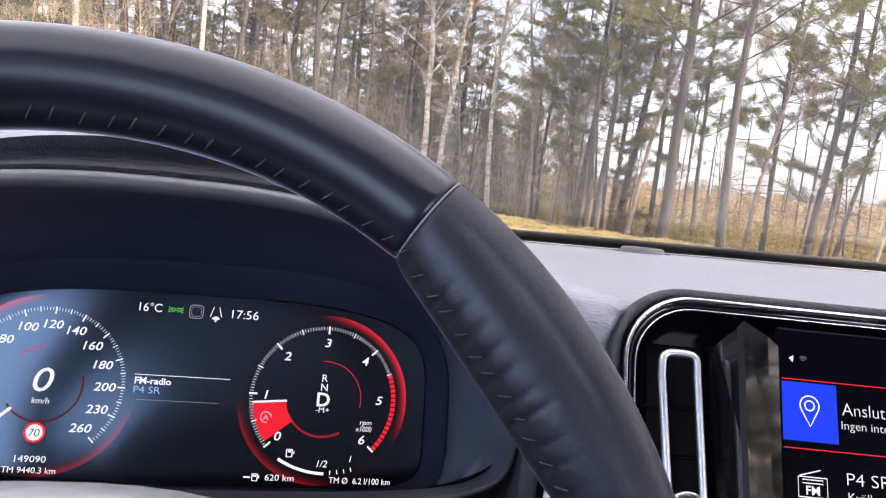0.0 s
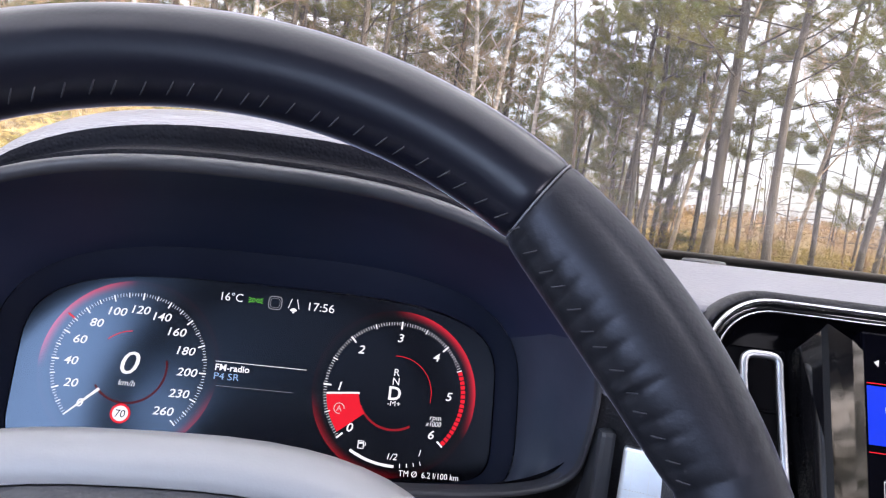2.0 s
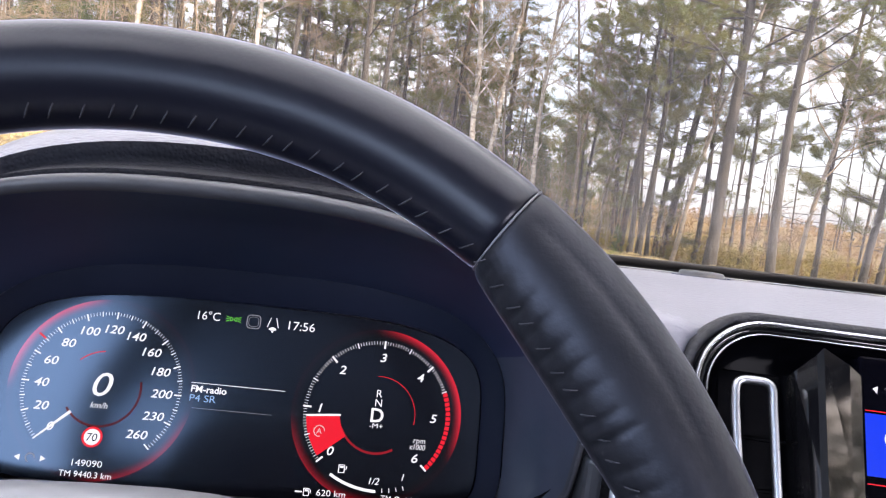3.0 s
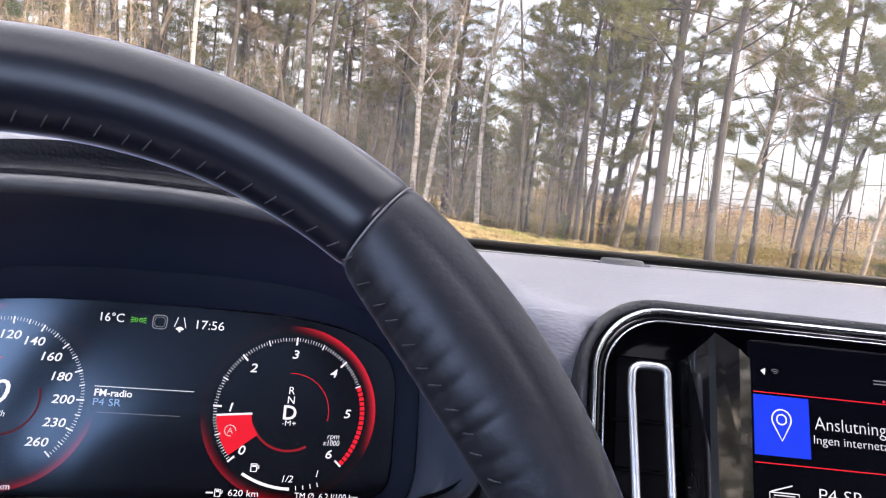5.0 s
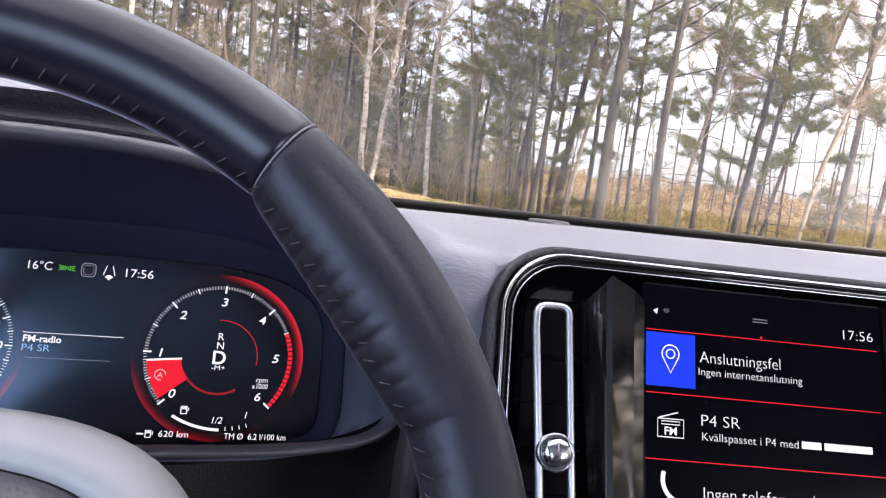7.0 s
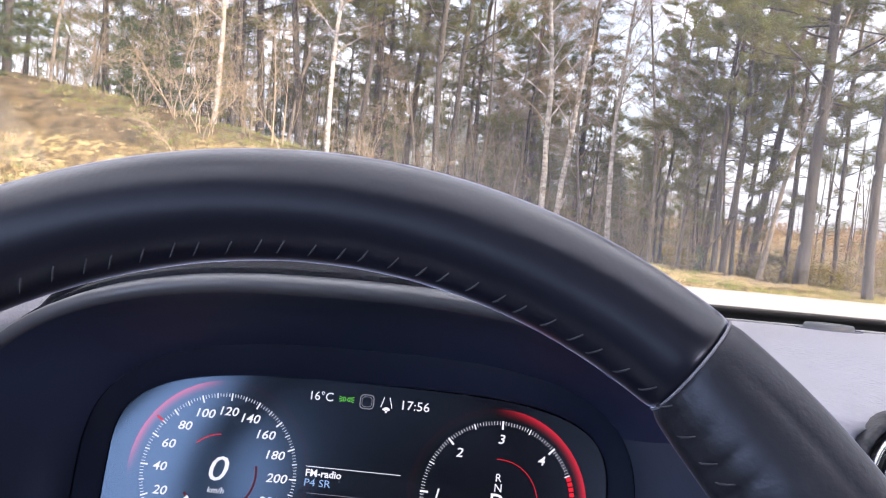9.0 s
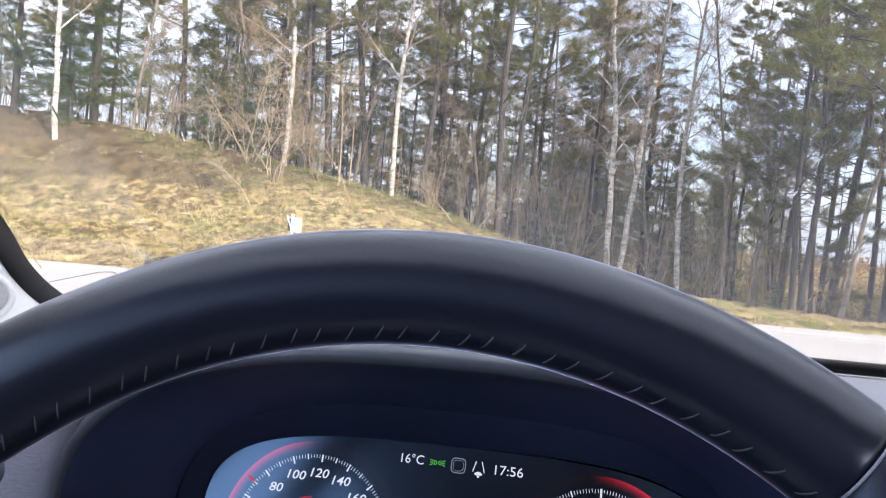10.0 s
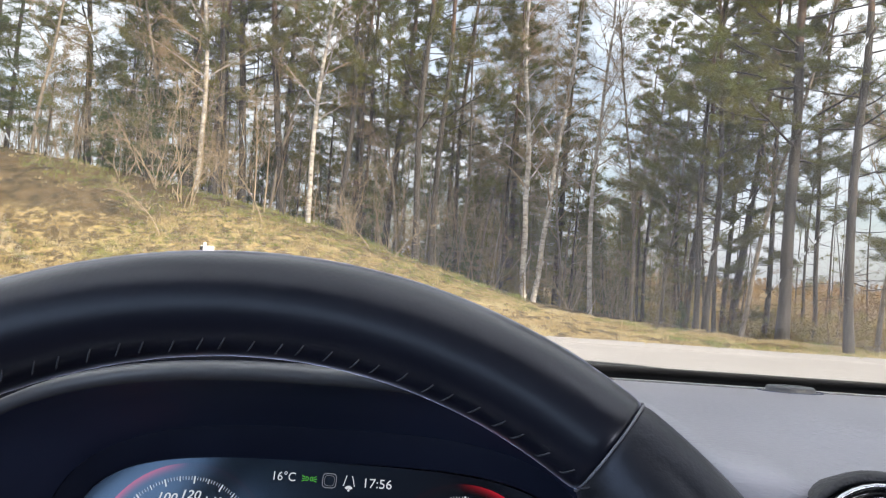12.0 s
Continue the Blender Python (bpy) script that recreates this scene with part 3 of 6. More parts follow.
# ---- dashboard ----
def dash_profile(x):
    """Points from the windscreen's foot over the top and down the face."""
    f = foot_y(x) + 0.012
    g = GLASS_Z
    return [(f + 0.005, g + 0.0005), (f + 0.001, g - 0.009), (f, g - 0.010), (f - 0.012, g - 0.009), (f - 0.044, g - 0.0055), (f - 0.0455, g - 0.0015), (f - 0.048, g - 0.0006), (f - 0.0515, g - 0.0008), (f - 0.0525, g - 0.005), (f - 0.057, g - 0.005), (f - 0.058, g + 0.0004),
            (f - 0.0605, g + 0.0014), (f - 0.066, g + 0.0016), (f - 0.075, g + 0.0018), (f - 0.11, g + 0.0035), (0.10, 1.0955), (0.04, 1.098), (-0.04, 1.0962), (-0.075, 1.0935), (-0.095, 1.088), (-0.104, 1.078),
            (-0.106, 1.06), (-0.104, 1.03), (-0.098, 0.99), (-0.085, 0.95), (-0.07, 0.93), (-0.05, 0.90), (0.0, 0.80), (0.06, 0.60), (0.10, 0.35)]


dash_rings = []
for x in sorted([CX - HALF + 2 * HALF * i / 96 for i in range(97)] + [-0.1875, -0.1855, 0.1855, 0.1875]):
    row = []
    inside = abs(x) < 0.1865              # the opening for the instruments
    for y, z in dash_profile(x):
        # left of the instruments the top sinks a little towards the door
        low = 0.042 * max(0.0, min(1.0, (-x - 0.19) / 0.14))
        if x > 0.18 and y < -0.05 and z < 1.0925:
            y += (0.010 + 0.035 * max(0.0, min(1.0, (x - 0.225) / 0.02))) * min(1.0, (1.0925 - z) / 0.02)
        # beside the instruments the face leans back with their rim
        if abs(x) < 0.225 and y < -0.03 and z < 1.09:
            y = max(y, y + (-0.064 - 0.36 * (z - 1.0) - y) * max(0.0, min(1.0, (0.225 - abs(x)) / 0.02)))
        # over the console the top rounds down towards the cabin
        if z > 1.07 and y < 0.06:
            z -= 0.012 * max(0.0, min(1.0, (x - 0.21) / 0.06)) * max(0.0, min(1.0, (0.06 - y) / 0.135)) ** 1.4
        if inside and y < 0.06:
            y, z = 0.06, min(z, 1.08)
        row.append((x, y, z - low * (1 if y < foot_y(x) - 0.06 else 0.4 if x > -0.24 else 0.85)))
    dash_rings.append(row)
dash = thing("dashboard", "soft dark grey grained dashboard under the windscreen", "dashboard", kind="structure")
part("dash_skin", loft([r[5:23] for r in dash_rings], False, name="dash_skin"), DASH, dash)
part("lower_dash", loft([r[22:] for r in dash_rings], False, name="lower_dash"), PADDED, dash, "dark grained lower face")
part("dash_ledge", loft([r[:6] for r in dash_rings], False, name="dash_ledge"), SATIN, dash, "dark ledge along the windscreen's foot")
for y, z in ((0.0440, 0.0004), (0.0600, 0.0026)):
    part("ledge_line", sweep([(x, foot_y(x) + 0.012 - y, GLASS_Z + z) for x in [0.17 + 1.0 * i / 40 for i in range(41)]], 0.0007, 6, name="ledge_line"), SILVER, dash, "thin pale line on the dash")

# oval sensor cover on the dash top, by the screen's foot
sensor = thing("sensor_cover", "low oval grey plastic sensor cover on the dashboard", "sensor", Matrix.Translation((0.392, 0.235, 1.0838)))
rings = [[(r * 0.023 * math.cos(a), r * 0.011 * math.sin(a), h * 0.65) for a in [k * math.tau / 32 for k in range(32)]] for r, h in ((1.25, -0.003), (1.22, 0.0005), (1.02, 0.0015), (1.0, 0.006), (0.94, 0.0085), (0.7, 0.0092), (0.01, 0.0095))]
part("cover", loft(rings, True, True, True, "cover"), SATIN, sensor)
part("base_ring", sweep([(0.030 * math.cos(a), 0.0145 * math.sin(a), 0.0008) for a in [k * math.tau / 40 for k in range(40)]], 0.0008, 6, closed=True, name="base_ring"), FUNNEL, sensor)

# wiper blade parked outside below the screen
wiper = thing("wiper", "black windscreen wiper parked at the foot of the screen", "wiper")
part("blade", sweep([(-0.2 + 0.52 * i / 12, 0.372 + 0.016 * math.sin(i / 12 * math.pi), 1.070 + 0.0085 * math.sin(min(i / 12 * 1.0 + 0.0, 1) * math.pi * 0.62)) for i in range(13)], [0.007] * 12 + [0.006], 8, name="blade"), FRIT, wiper)
part("arm", sweep([(-0.3, 0.41, 1.052), (-0.1, 0.400, 1.060), (0.06, 0.386, 1.074)], [0.009, 0.007, 0.004], 8, name="arm"), FRIT, wiper)

# ---- steering wheel ----
WR, WT = 0.1667, 0.0156                   # rim: middle radius, half thickness
WHEEL = Matrix.Translation((-0.0006, -0.2756, 1.0146)) @ Matrix.Rotation(radians(1.37), 4, "Z") @ Matrix.Rotation(radians(90 - 27.83), 4, "X")
wheel = thing("steering_wheel", "black leather steering wheel with visible grey stitching", "steering wheel", WHEEL)
SEAMS = (-44.0, 38.5)                     # degrees from the top, clockwise


def rim_radius(a, t, fat=1.0, swell=0.0, grip=False):
    """Half thickness of the rim a degrees clockwise from the top, t degrees round its section: 0 outward, 90 to the driver."""
    r = WT * fat
    inward = max(0.0, -math.cos(radians(t)))
    r *= 1 + 0.46 * swell * inward
    if grip:
        live = min(1.0, fat * 40 - 38.0)
        fold = (a / 2.75 + 0.25 * noise.noise(Vector((a * 0.3, 1.0, 0.0)))) % 1.0 - 0.5
        deep = 0.55 + 0.9 * noise.noise(Vector((a * 0.37, 3.0, 0.0)))
        reach = math.exp(-max(0.0, 158 - t) / (9 + 8 * deep)) if t < 160 else math.exp(-((t - 160) / 22) ** 2)
        r *= 1 - live * (0.070 * deep * math.exp(-(fold / 0.20) ** 2) * reach + 0.030 * math.exp(-((t - 162) / 6) ** 2) - 0.022 * reach + 0.009 * noise.noise(Vector((a * 0.25, t * 0.035, 8.0))) * math.exp(-((t - 135) / 40) ** 2))
    return r


def rim_ring(a, sides=32, **shape):
    """One cross-section of the rim."""
    e, ring = Vector((math.sin(radians(a)), math.cos(radians(a)), 0)), []
    for k in range(sides):
        t = k * 360 / sides
        r = rim_radius(a, t, **shape)
        ring.append(e * (WR + r * math.cos(radians(t))) + Vector((0, 0, r * math.sin(radians(t)))))
    return ring


def grip_swell(a):
    """The thumb rest bulges inward just below the seam."""
    return max(0.0, math.sin(min((abs(a) - 38.5) / 34.0, 1.0) * math.pi)) ** 0.65 if abs(a) > 38.5 else 0.0


def rim_span(a0, a1, grip, name):
    rings, n = [], int(abs(a1 - a0) / (0.3 if grip else 0.75))
    for i in range(n + 1):
        f = i / n
        a = a0 + (a1 - a0) * f
        end = min(f, 1 - f) * abs(a1 - a0) / 2.25
        fat = 1.0 - 0.045 * max(0.0, 1 - end * 1.6) ** 2
        rings.append(rim_ring(a, 72 if grip else 40, fat=fat, swell=grip_swell(a) if grip else 0.0, grip=bool(grip)))
    return loft(rings, True, True, True, name)


rim = part("rim", rim_span(SEAMS[0], SEAMS[1], 0, "rim"), LEATHER, wheel, "smooth black leather upper rim")
part("grip", rim_span(SEAMS[1], 128, 1, "grip"), GRIP, wheel, "worn black leather grip with puckered inner edge")
part("grip", rim_span(-128, SEAMS[0], -1, "grip"), GRIP, wheel, "worn black leather grip with puckered inner edge")
part("lower_rim", rim_span(128, 232, 0, "lower_rim"), LEATHER, wheel)
for a in SEAMS:
    e = Vector((math.sin(radians(a)), math.cos(radians(a)), 0))
    part("seam", sweep([e * (WR + WT * 0.983 * math.cos(k * math.tau / 32)) + Vector((0, 0, WT * 0.983 * math.sin(k * math.tau / 32))) for k in range(32)], 0.0004, 6, closed=True, name="seam"), SEAM, wheel, "seam between leather panels, highlight in its pale colour")
stitch_me = sweep([(0.0013, -0.0025, -0.0002), (0.0005, -0.0010, 0.0003), (-0.0005, 0.0011, 0.0003), (-0.0013, 0.0026, -0.0002)], [0.0002, 0.0003, 0.0003, 0.0002], 5, name="stitch")
for i in range(62):
    a = radians(-82 + i * 2.75 + 0.3 * math.sin(i * 2.1))
    td = 163 + 1.5 * math.sin(i * 1.7)
    t = radians(td)
    e, ax = Vector((math.sin(a), math.cos(a), 0)), Vector((0, 0, 1))
    tang = Vector((math.cos(a), -math.sin(a), 0))
    nrm = e * math.cos(t) + ax * math.sin(t)
    over = tang.cross(nrm)
    deg = math.degrees(a)
    gripped = not SEAMS[0] < deg < SEAMS[1]
    p = e * WR + nrm * (rim_radius(deg, td, 1.0, grip_swell(deg) if gripped else 0.0, gripped) + 0.0001)
    part("stitch", stitch_me, THREAD, rim, "" if i else "grey thread stitch", Matrix(((tang.x, over.x, nrm.x, p.x), (tang.y, over.y, nrm.y, p.y), (tang.z, over.z, nrm.z, p.z), (0, 0, 0, 1))))


def hub_ring(a, b_up, b_down, z, n=2.7, k=56):
    out = []
    for i in range(k):
        t = i * math.tau / k
        c, s = math.cos(t), math.sin(t)
        b = b_up if s > 0 else b_down
        out.append((a * math.copysign(abs(c) ** (2 / n), c), b * math.copysign(abs(s) ** (2 / n), s), z))
    return out


part("hub_bezel", loft([hub_ring(0.089, 0.053, 0.075, -0.04), hub_ring(0.089, 0.0535, 0.075, -0.012), hub_ring(0.088, 0.0525, 0.074, -0.004), hub_ring(0.085, 0.050, 0.071, 0.003), hub_ring(0.080, 0.045, 0.066, 0.0075), hub_ring(0.074, 0.040, 0.060, 0.0085), hub_ring(0.072, 0.038, 0.058, 0.006)], True, True, False, "hub_bezel"), SILVER, wheel, "satin grey hub surround")
part("airbag_cover", loft([hub_ring(0.072, 0.038, 0.058, 0.002), hub_ring(0.0715, 0.0375, 0.0575, 0.007), hub_ring(0.066, 0.033, 0.052, 0.011), hub_ring(0.05, 0.024, 0.04, 0.0155), hub_ring(0.002, 0.002, 0.002, 0.017)], True, False, True, "airbag_cover"), HUBGREY, wheel, "dark grained airbag cover")
for side in (-1, 1):
    bm = box(0.080, 0.158, -0.040, 0.002, -0.018, 0.004, 0.006, 3)
    if side < 0:
        bmesh.ops.scale(bm, vec=(-1, 1, 1), verts=bm.verts)
        bmesh.ops.reverse_faces(bm, faces=bm.faces)
    part("spoke", bm, SATIN, wheel, "satin grey wheel spoke")
part("spoke", box(-0.035, 0.035, -0.155, -0.065, -0.018, 0.002, 0.006, 3), HUBGREY, wheel)
part("column_cover", loft([[(0.055 * math.cos(k * math.tau / 24), 0.045 * math.sin(k * math.tau / 24) - 0.01, z) for k in range(24)] for z in (-0.028, -0.09, -0.2)], True, False, True, "column_cover"), FUNNEL, wheel)

# ---- instrument cluster ----
TILT_C = radians(16.75)
cluster = thing("instrument_cluster", "digital instrument cluster with two round gauges under a hood", "instrument cluster")


def oval(y, a, top, bottom, n=3.0, k=96, lean=0.0, low=0.0):
    """A ring of the binnacle round the middle of the display."""
    out = []
    for i in range(k):
        t = i * math.tau / k
        c, s = math.cos(t), math.sin(t)
        b = top if s > 0 else bottom
        e = 2 / (low if low and s < 0 else n)
        z = b * math.copysign(abs(s) ** e, s)
        out.append((a * math.copysign(abs(c) ** e, c), y + lean * z, 1.0 + z))
    return out


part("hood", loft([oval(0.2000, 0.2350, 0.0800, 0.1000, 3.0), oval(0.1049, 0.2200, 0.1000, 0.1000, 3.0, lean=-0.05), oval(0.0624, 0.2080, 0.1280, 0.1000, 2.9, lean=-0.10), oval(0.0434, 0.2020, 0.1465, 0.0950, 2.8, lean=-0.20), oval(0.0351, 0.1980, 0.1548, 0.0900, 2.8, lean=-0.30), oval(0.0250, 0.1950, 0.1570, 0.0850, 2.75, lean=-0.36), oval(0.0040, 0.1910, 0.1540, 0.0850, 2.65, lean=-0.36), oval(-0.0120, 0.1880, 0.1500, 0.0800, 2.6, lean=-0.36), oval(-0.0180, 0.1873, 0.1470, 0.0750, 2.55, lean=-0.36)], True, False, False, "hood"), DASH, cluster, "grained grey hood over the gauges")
# the unlit front of the hood, its shade put into the colour
part("hood_face", loft([oval(-0.0180, 0.1873, 0.1470, 0.0750, 2.55, lean=-0.36), oval(-0.0205, 0.1870, 0.1436, 0.0750, 2.55, lean=-0.36), oval(-0.0215, 0.1868, 0.1405, 0.0720, 2.55, lean=-0.36), oval(-0.0218, 0.1866, 0.1372, 0.0680, 2.6, lean=-0.36), oval(-0.0300, 0.1866, 0.1352, 0.0640, 2.6, lean=-0.36), oval(-0.0509, 0.1864, 0.1340, 0.0600, 2.55, lean=-0.36), oval(-0.0556, 0.1864, 0.1335, 0.0540, 2.55, lean=-0.36), oval(-0.0569, 0.1845, 0.1300, 0.0480, 2.55, lean=-0.36)], True, False, False, "hood_face"), HOODFACE, cluster, "front face of the hood, darkened for its shade")
part("lip", loft([oval(r[0], r[1], r[2], r[3], 2.55, low=4.0, lean=-0.36) for r in ((-0.0570, 0.1862, 0.1315, 0.0455), (-0.0650, 0.1862, 0.1310, 0.0455), (-0.0688, 0.1854, 0.1296, 0.0445), (-0.0698, 0.1836, 0.1260, 0.0420), (-0.0680, 0.1826, 0.1242, 0.0405), (-0.0590, 0.1822, 0.1238, 0.0400))], True, False, False, "lip"), SATIN, cluster, "satin grey rounded rim of the hood")
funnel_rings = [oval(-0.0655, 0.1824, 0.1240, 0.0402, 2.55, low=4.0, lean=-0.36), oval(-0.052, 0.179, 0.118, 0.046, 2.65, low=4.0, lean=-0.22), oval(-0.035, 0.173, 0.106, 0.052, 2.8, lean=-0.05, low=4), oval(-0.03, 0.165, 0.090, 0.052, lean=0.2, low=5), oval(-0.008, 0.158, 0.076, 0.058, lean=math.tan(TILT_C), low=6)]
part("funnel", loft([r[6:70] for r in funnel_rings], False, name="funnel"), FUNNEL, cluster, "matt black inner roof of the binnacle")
# right inner side, coloured paler for the light that falls on it
part("funnel_side", loft([r[69:] + r[:7] for r in funnel_rings], False, name="funnel_side"), SLATE, cluster, "inner side of the binnacle, window light in its slate colour")
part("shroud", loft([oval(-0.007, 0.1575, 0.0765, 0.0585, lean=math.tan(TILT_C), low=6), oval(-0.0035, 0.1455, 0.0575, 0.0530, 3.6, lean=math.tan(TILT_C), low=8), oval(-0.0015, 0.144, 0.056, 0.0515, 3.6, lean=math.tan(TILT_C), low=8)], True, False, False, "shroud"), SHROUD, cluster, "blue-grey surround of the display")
FACE = Matrix.Translation((0, 0, 1)) @ Matrix.Rotation(radians(0.2), 4, "Z") @ Matrix.Rotation(radians(90) - TILT_C, 4, "X") @ Matrix.Rotation(radians(-0.83), 4, "Z")
face = part("display", flat(loft([[(p[0], (p[2] - 1) / math.cos(TILT_C), -0.004) for p in oval(0, 0.1455, 0.0560, 0.0515, 3.6, low=8)], [(p[0], (p[2] - 1) / math.cos(TILT_C), 0.0) for p in oval(0, 0.1450, 0.0555, 0.0510, 3.6, low=8)]], True, True, True, "display")), GLASSBLACK, cluster, "dark glossy display glass", FACE)
UP = 0.00016


def on_face(name, me, mat, label="", group_parent=None):
    return part(name, me, mat, group_parent or face, label)


def ticks(cx, cy, angles, r0, r1, w, name):
    verts, faces = [], []
    for a in angles:
        a = radians(a)
        d, s = Vector((math.cos(a), math.sin(a), 0)), Vector((-math.sin(a), math.cos(a), 0)) * w / 2
        c = Vector((cx, cy, UP))
        n = len(verts)
        verts += [c + d * r0 - s, c + d * r1 - s, c + d * r1 + s, c + d * r0 + s]
        faces.append((n, n + 1, n + 2, n + 3))
    return mesh_of(name, verts, faces, False)


LX, RX, GY = -0.0800, 0.0805, 0.0000
def speed_angle(v):
    return 224.0 - (v * 1.128 if v <= 120 else 135.4 + (v - 120) * 1.105 if v <= 200 else 223.8 + (v - 200) * 0.76)


def rev_angle(v):
    return 222.5 - v * 44.2


# speedometer
on_face("dial_ring", flat_ring(LX, GY, 0.0455, 0.0518, 0, 360, UP * 0.5, 96, "dial_ring"), ring_glow("left_ring_glow", LX, GY, 0.0455, 0.0518, 0.005, ((140, 48, 0.26), (308, 45, 0.10))), "red glowing ring")
on_face("tick_scale", ticks(LX, GY, [speed_angle(v) for v in range(0, 200, 2)] + [speed_angle(v) for v in range(200, 261, 3)], 0.0425, 0.0445, 0.00029, "tick_scale"), WHITE_GLOW)
for a in [speed_angle(v) for v in (*range(0, 201, 20), 230, 260)]:
    on_face("major_tick", ticks(LX, GY, [a], 0.0405, 0.0447, 0.00085, "major_tick"), WHITE_GLOW)
for a in [speed_angle(v) for v in (*range(10, 200, 20), 215, 245)]:
    on_face("half_tick", ticks(LX, GY, [a], 0.0418, 0.0447, 0.0006, "half_tick"), WHITE_GLOW)
on_face("limit_mark", ticks(LX, GY, [speed_angle(70)], 0.0440, 0.0490, 0.0011, "limit_mark"), RED_GLOW)
for v in (0, 20, 40, 60, 80, 100, 120, 140, 160, 180, 200, 230, 260):
    a = radians(speed_angle(v))
    r = 0.0345 if v in (100, 120, 140) else 0.0335
    on_face("numeral", lettering(str(v), LX + r * math.cos(a), GY + r * math.sin(a), UP, 0.0048, centre=True, wide=1.16, bold=0.00007, slant=0.18, name="numeral"), WHITE_GLOW)
on_face("speed_reading", lettering("0", LX, GY + 0.0025, UP, 0.0138, centre=True, slant=0.18, wide=1.2, name="speed_reading"), WHITE_GLOW, "large white zero")
on_face("unit_text", lettering("km/h", LX, GY - 0.0095, UP, 0.0034, 0.0095, centre=True, slant=0.18, name="unit_text"), WHITE_GLOW)
a = radians(speed_angle(0))
needle = mesh_of("needle", [(LX + r * math.cos(a) - w * math.sin(a), GY + r * math.sin(a) + w * math.cos(a), UP * 1.4) for r, w in ((0.0205, -0.0009), (0.0445, -0.0004), (0.0445, 0.0004), (0.0205, 0.0009))], [(0, 1, 2, 3)], False)
on_face("needle", needle, WHITE_GLOW, "white needle at zero")
on_face("inner_ring", flat_ring(LX, GY, 0.0210, 0.0216, 95, 135, UP, name="inner_ring"), RED_GLOW)
on_face("inner_ring", flat_ring(LX, GY, 0.0208, 0.0220, 215, 375, UP * 0.6, name="inner_ring"), DARKRED_GLOW)
on_face("limit_sign", flat_ring(LX - 0.0005, GY - 0.0275, 0.0, 0.0047, 0, 360, UP * 1.2, 40, "limit_sign"), WHITE_GLOW, "round speed limit symbol")
on_face("limit_sign_ring", flat_ring(LX - 0.0005, GY - 0.0275, 0.0045, 0.0058, 0, 360, UP * 1.5, 40, "limit_sign_ring"), RED_GLOW, "red ring of the limit symbol")
on_face("limit_number", lettering("70", LX - 0.0005, GY - 0.0275, UP * 1.9, 0.0044, centre=True, slant=0.1, name="limit_number"), GLASSBLACK)
on_face("odometer", lettering("149090", LX - 0.0005, GY - 0.0420, UP, 0.0036, 0.0165, centre=True, name="odometer"), WHITE_GLOW)
on_face("trip_text", lettering("TM 9440.3 km", LX - 0.0005, GY - 0.0482, UP, 0.0034, 0.0285, centre=True, name="trip_text"), WHITE_GLOW)
on_face("cruise_symbol", stroke([(-0.1115 + 0.0024 * math.cos(k * 0.5), -0.0415 + 0.0024 * math.sin(k * 0.5)) for k in range(10)], 0.0006, UP, "cruise_symbol"), DIM_GLOW)
for sx in (-1, 1):
    on_face("arrow", mesh_of("arrow", [(-0.1115 + sx * 0.0085, -0.0415, UP), (-0.1115 + sx * 0.0055, -0.0432, UP), (-0.1115 + sx * 0.0055, -0.0398, UP)], [(0, 1, 2) if sx < 0 else (0, 2, 1)], False), WHITE_GLOW)

# rev counter
on_face("dial_ring", flat_ring(RX, GY, 0.0455, 0.0515, 0, 360, UP * 0.5, 96, "dial_ring"), ring_glow("right_ring_glow", RX, GY, 0.0455, 0.0515, 0.004, ((34, 64, 0.32), (232, 50, 0.10))), "red glowing ring")
on_face("tick_scale", ticks(RX, GY, [rev_angle(v / 20) for v in range(0, 91)], 0.0424, 0.0445, 0.0003, "tick_scale"), WHITE_GLOW)
for a in [rev_angle(v) for v in (0, 1, 2, 3, 4, 6)]:
    on_face("major_tick", ticks(RX, GY, [a], 0.0400, 0.0448, 0.0011, "major_tick"), WHITE_GLOW)
for a in [rev_angle(v + 0.5) for v in range(5)]:
    on_face("half_tick", ticks(RX, GY, [a], 0.0415, 0.0448, 0.0007, "half_tick"), WHITE_GLOW)
for i in range(17):
    a0, a1 = rev_angle(4.52 + i * 0.0865), rev_angle(4.52 + (i + 0.78) * 0.0865)
    on_face("red_zone_block", flat_ring(RX, GY, 0.0420, 0.0448, a1, a0, UP, 3, "red_zone_block"), RED_GLOW)
for v in range(7):
    a = radians(rev_angle(v))
    r = 0.0345
    on_face("numeral", lettering(str(v), RX + r * math.cos(a), GY + r * math.sin(a), UP, 0.0051, centre=True, wide=1.16, bold=0.00007, slant=0.18, name="numeral"), WHITE_GLOW)
on_face("rev_sector", flat_ring(RX, GY, 0.0225, 0.0425, rev_angle(0.82), rev_angle(0.08), UP * 0.8, 24, "rev_sector"), RED_GLOW, "red sector up to idle stop")
on_face("rev_needle", ticks(RX, GY, [rev_angle(0.84)], 0.0220, 0.0425, 0.0012, "rev_needle"), WHITE_GLOW, "white edge of the red sector")
on_face("stop_symbol", stroke([(RX - 0.0335 + 0.0032 * math.cos(k * 0.55), -0.0125 + 0.0032 * math.sin(k * 0.55)) for k in range(10)], 0.0006, UP * 1.6, "stop_symbol"), PALE_GLOW)
on_face("stop_letter", lettering("A", RX - 0.0335, -0.0125, UP * 1.6, 0.0034, centre=True, name="stop_letter"), PALE_GLOW)
on_face("inner_ring", flat_ring(RX, GY, 0.0228, 0.0232, -10, 95, UP, name="inner_ring"), RED_GLOW)
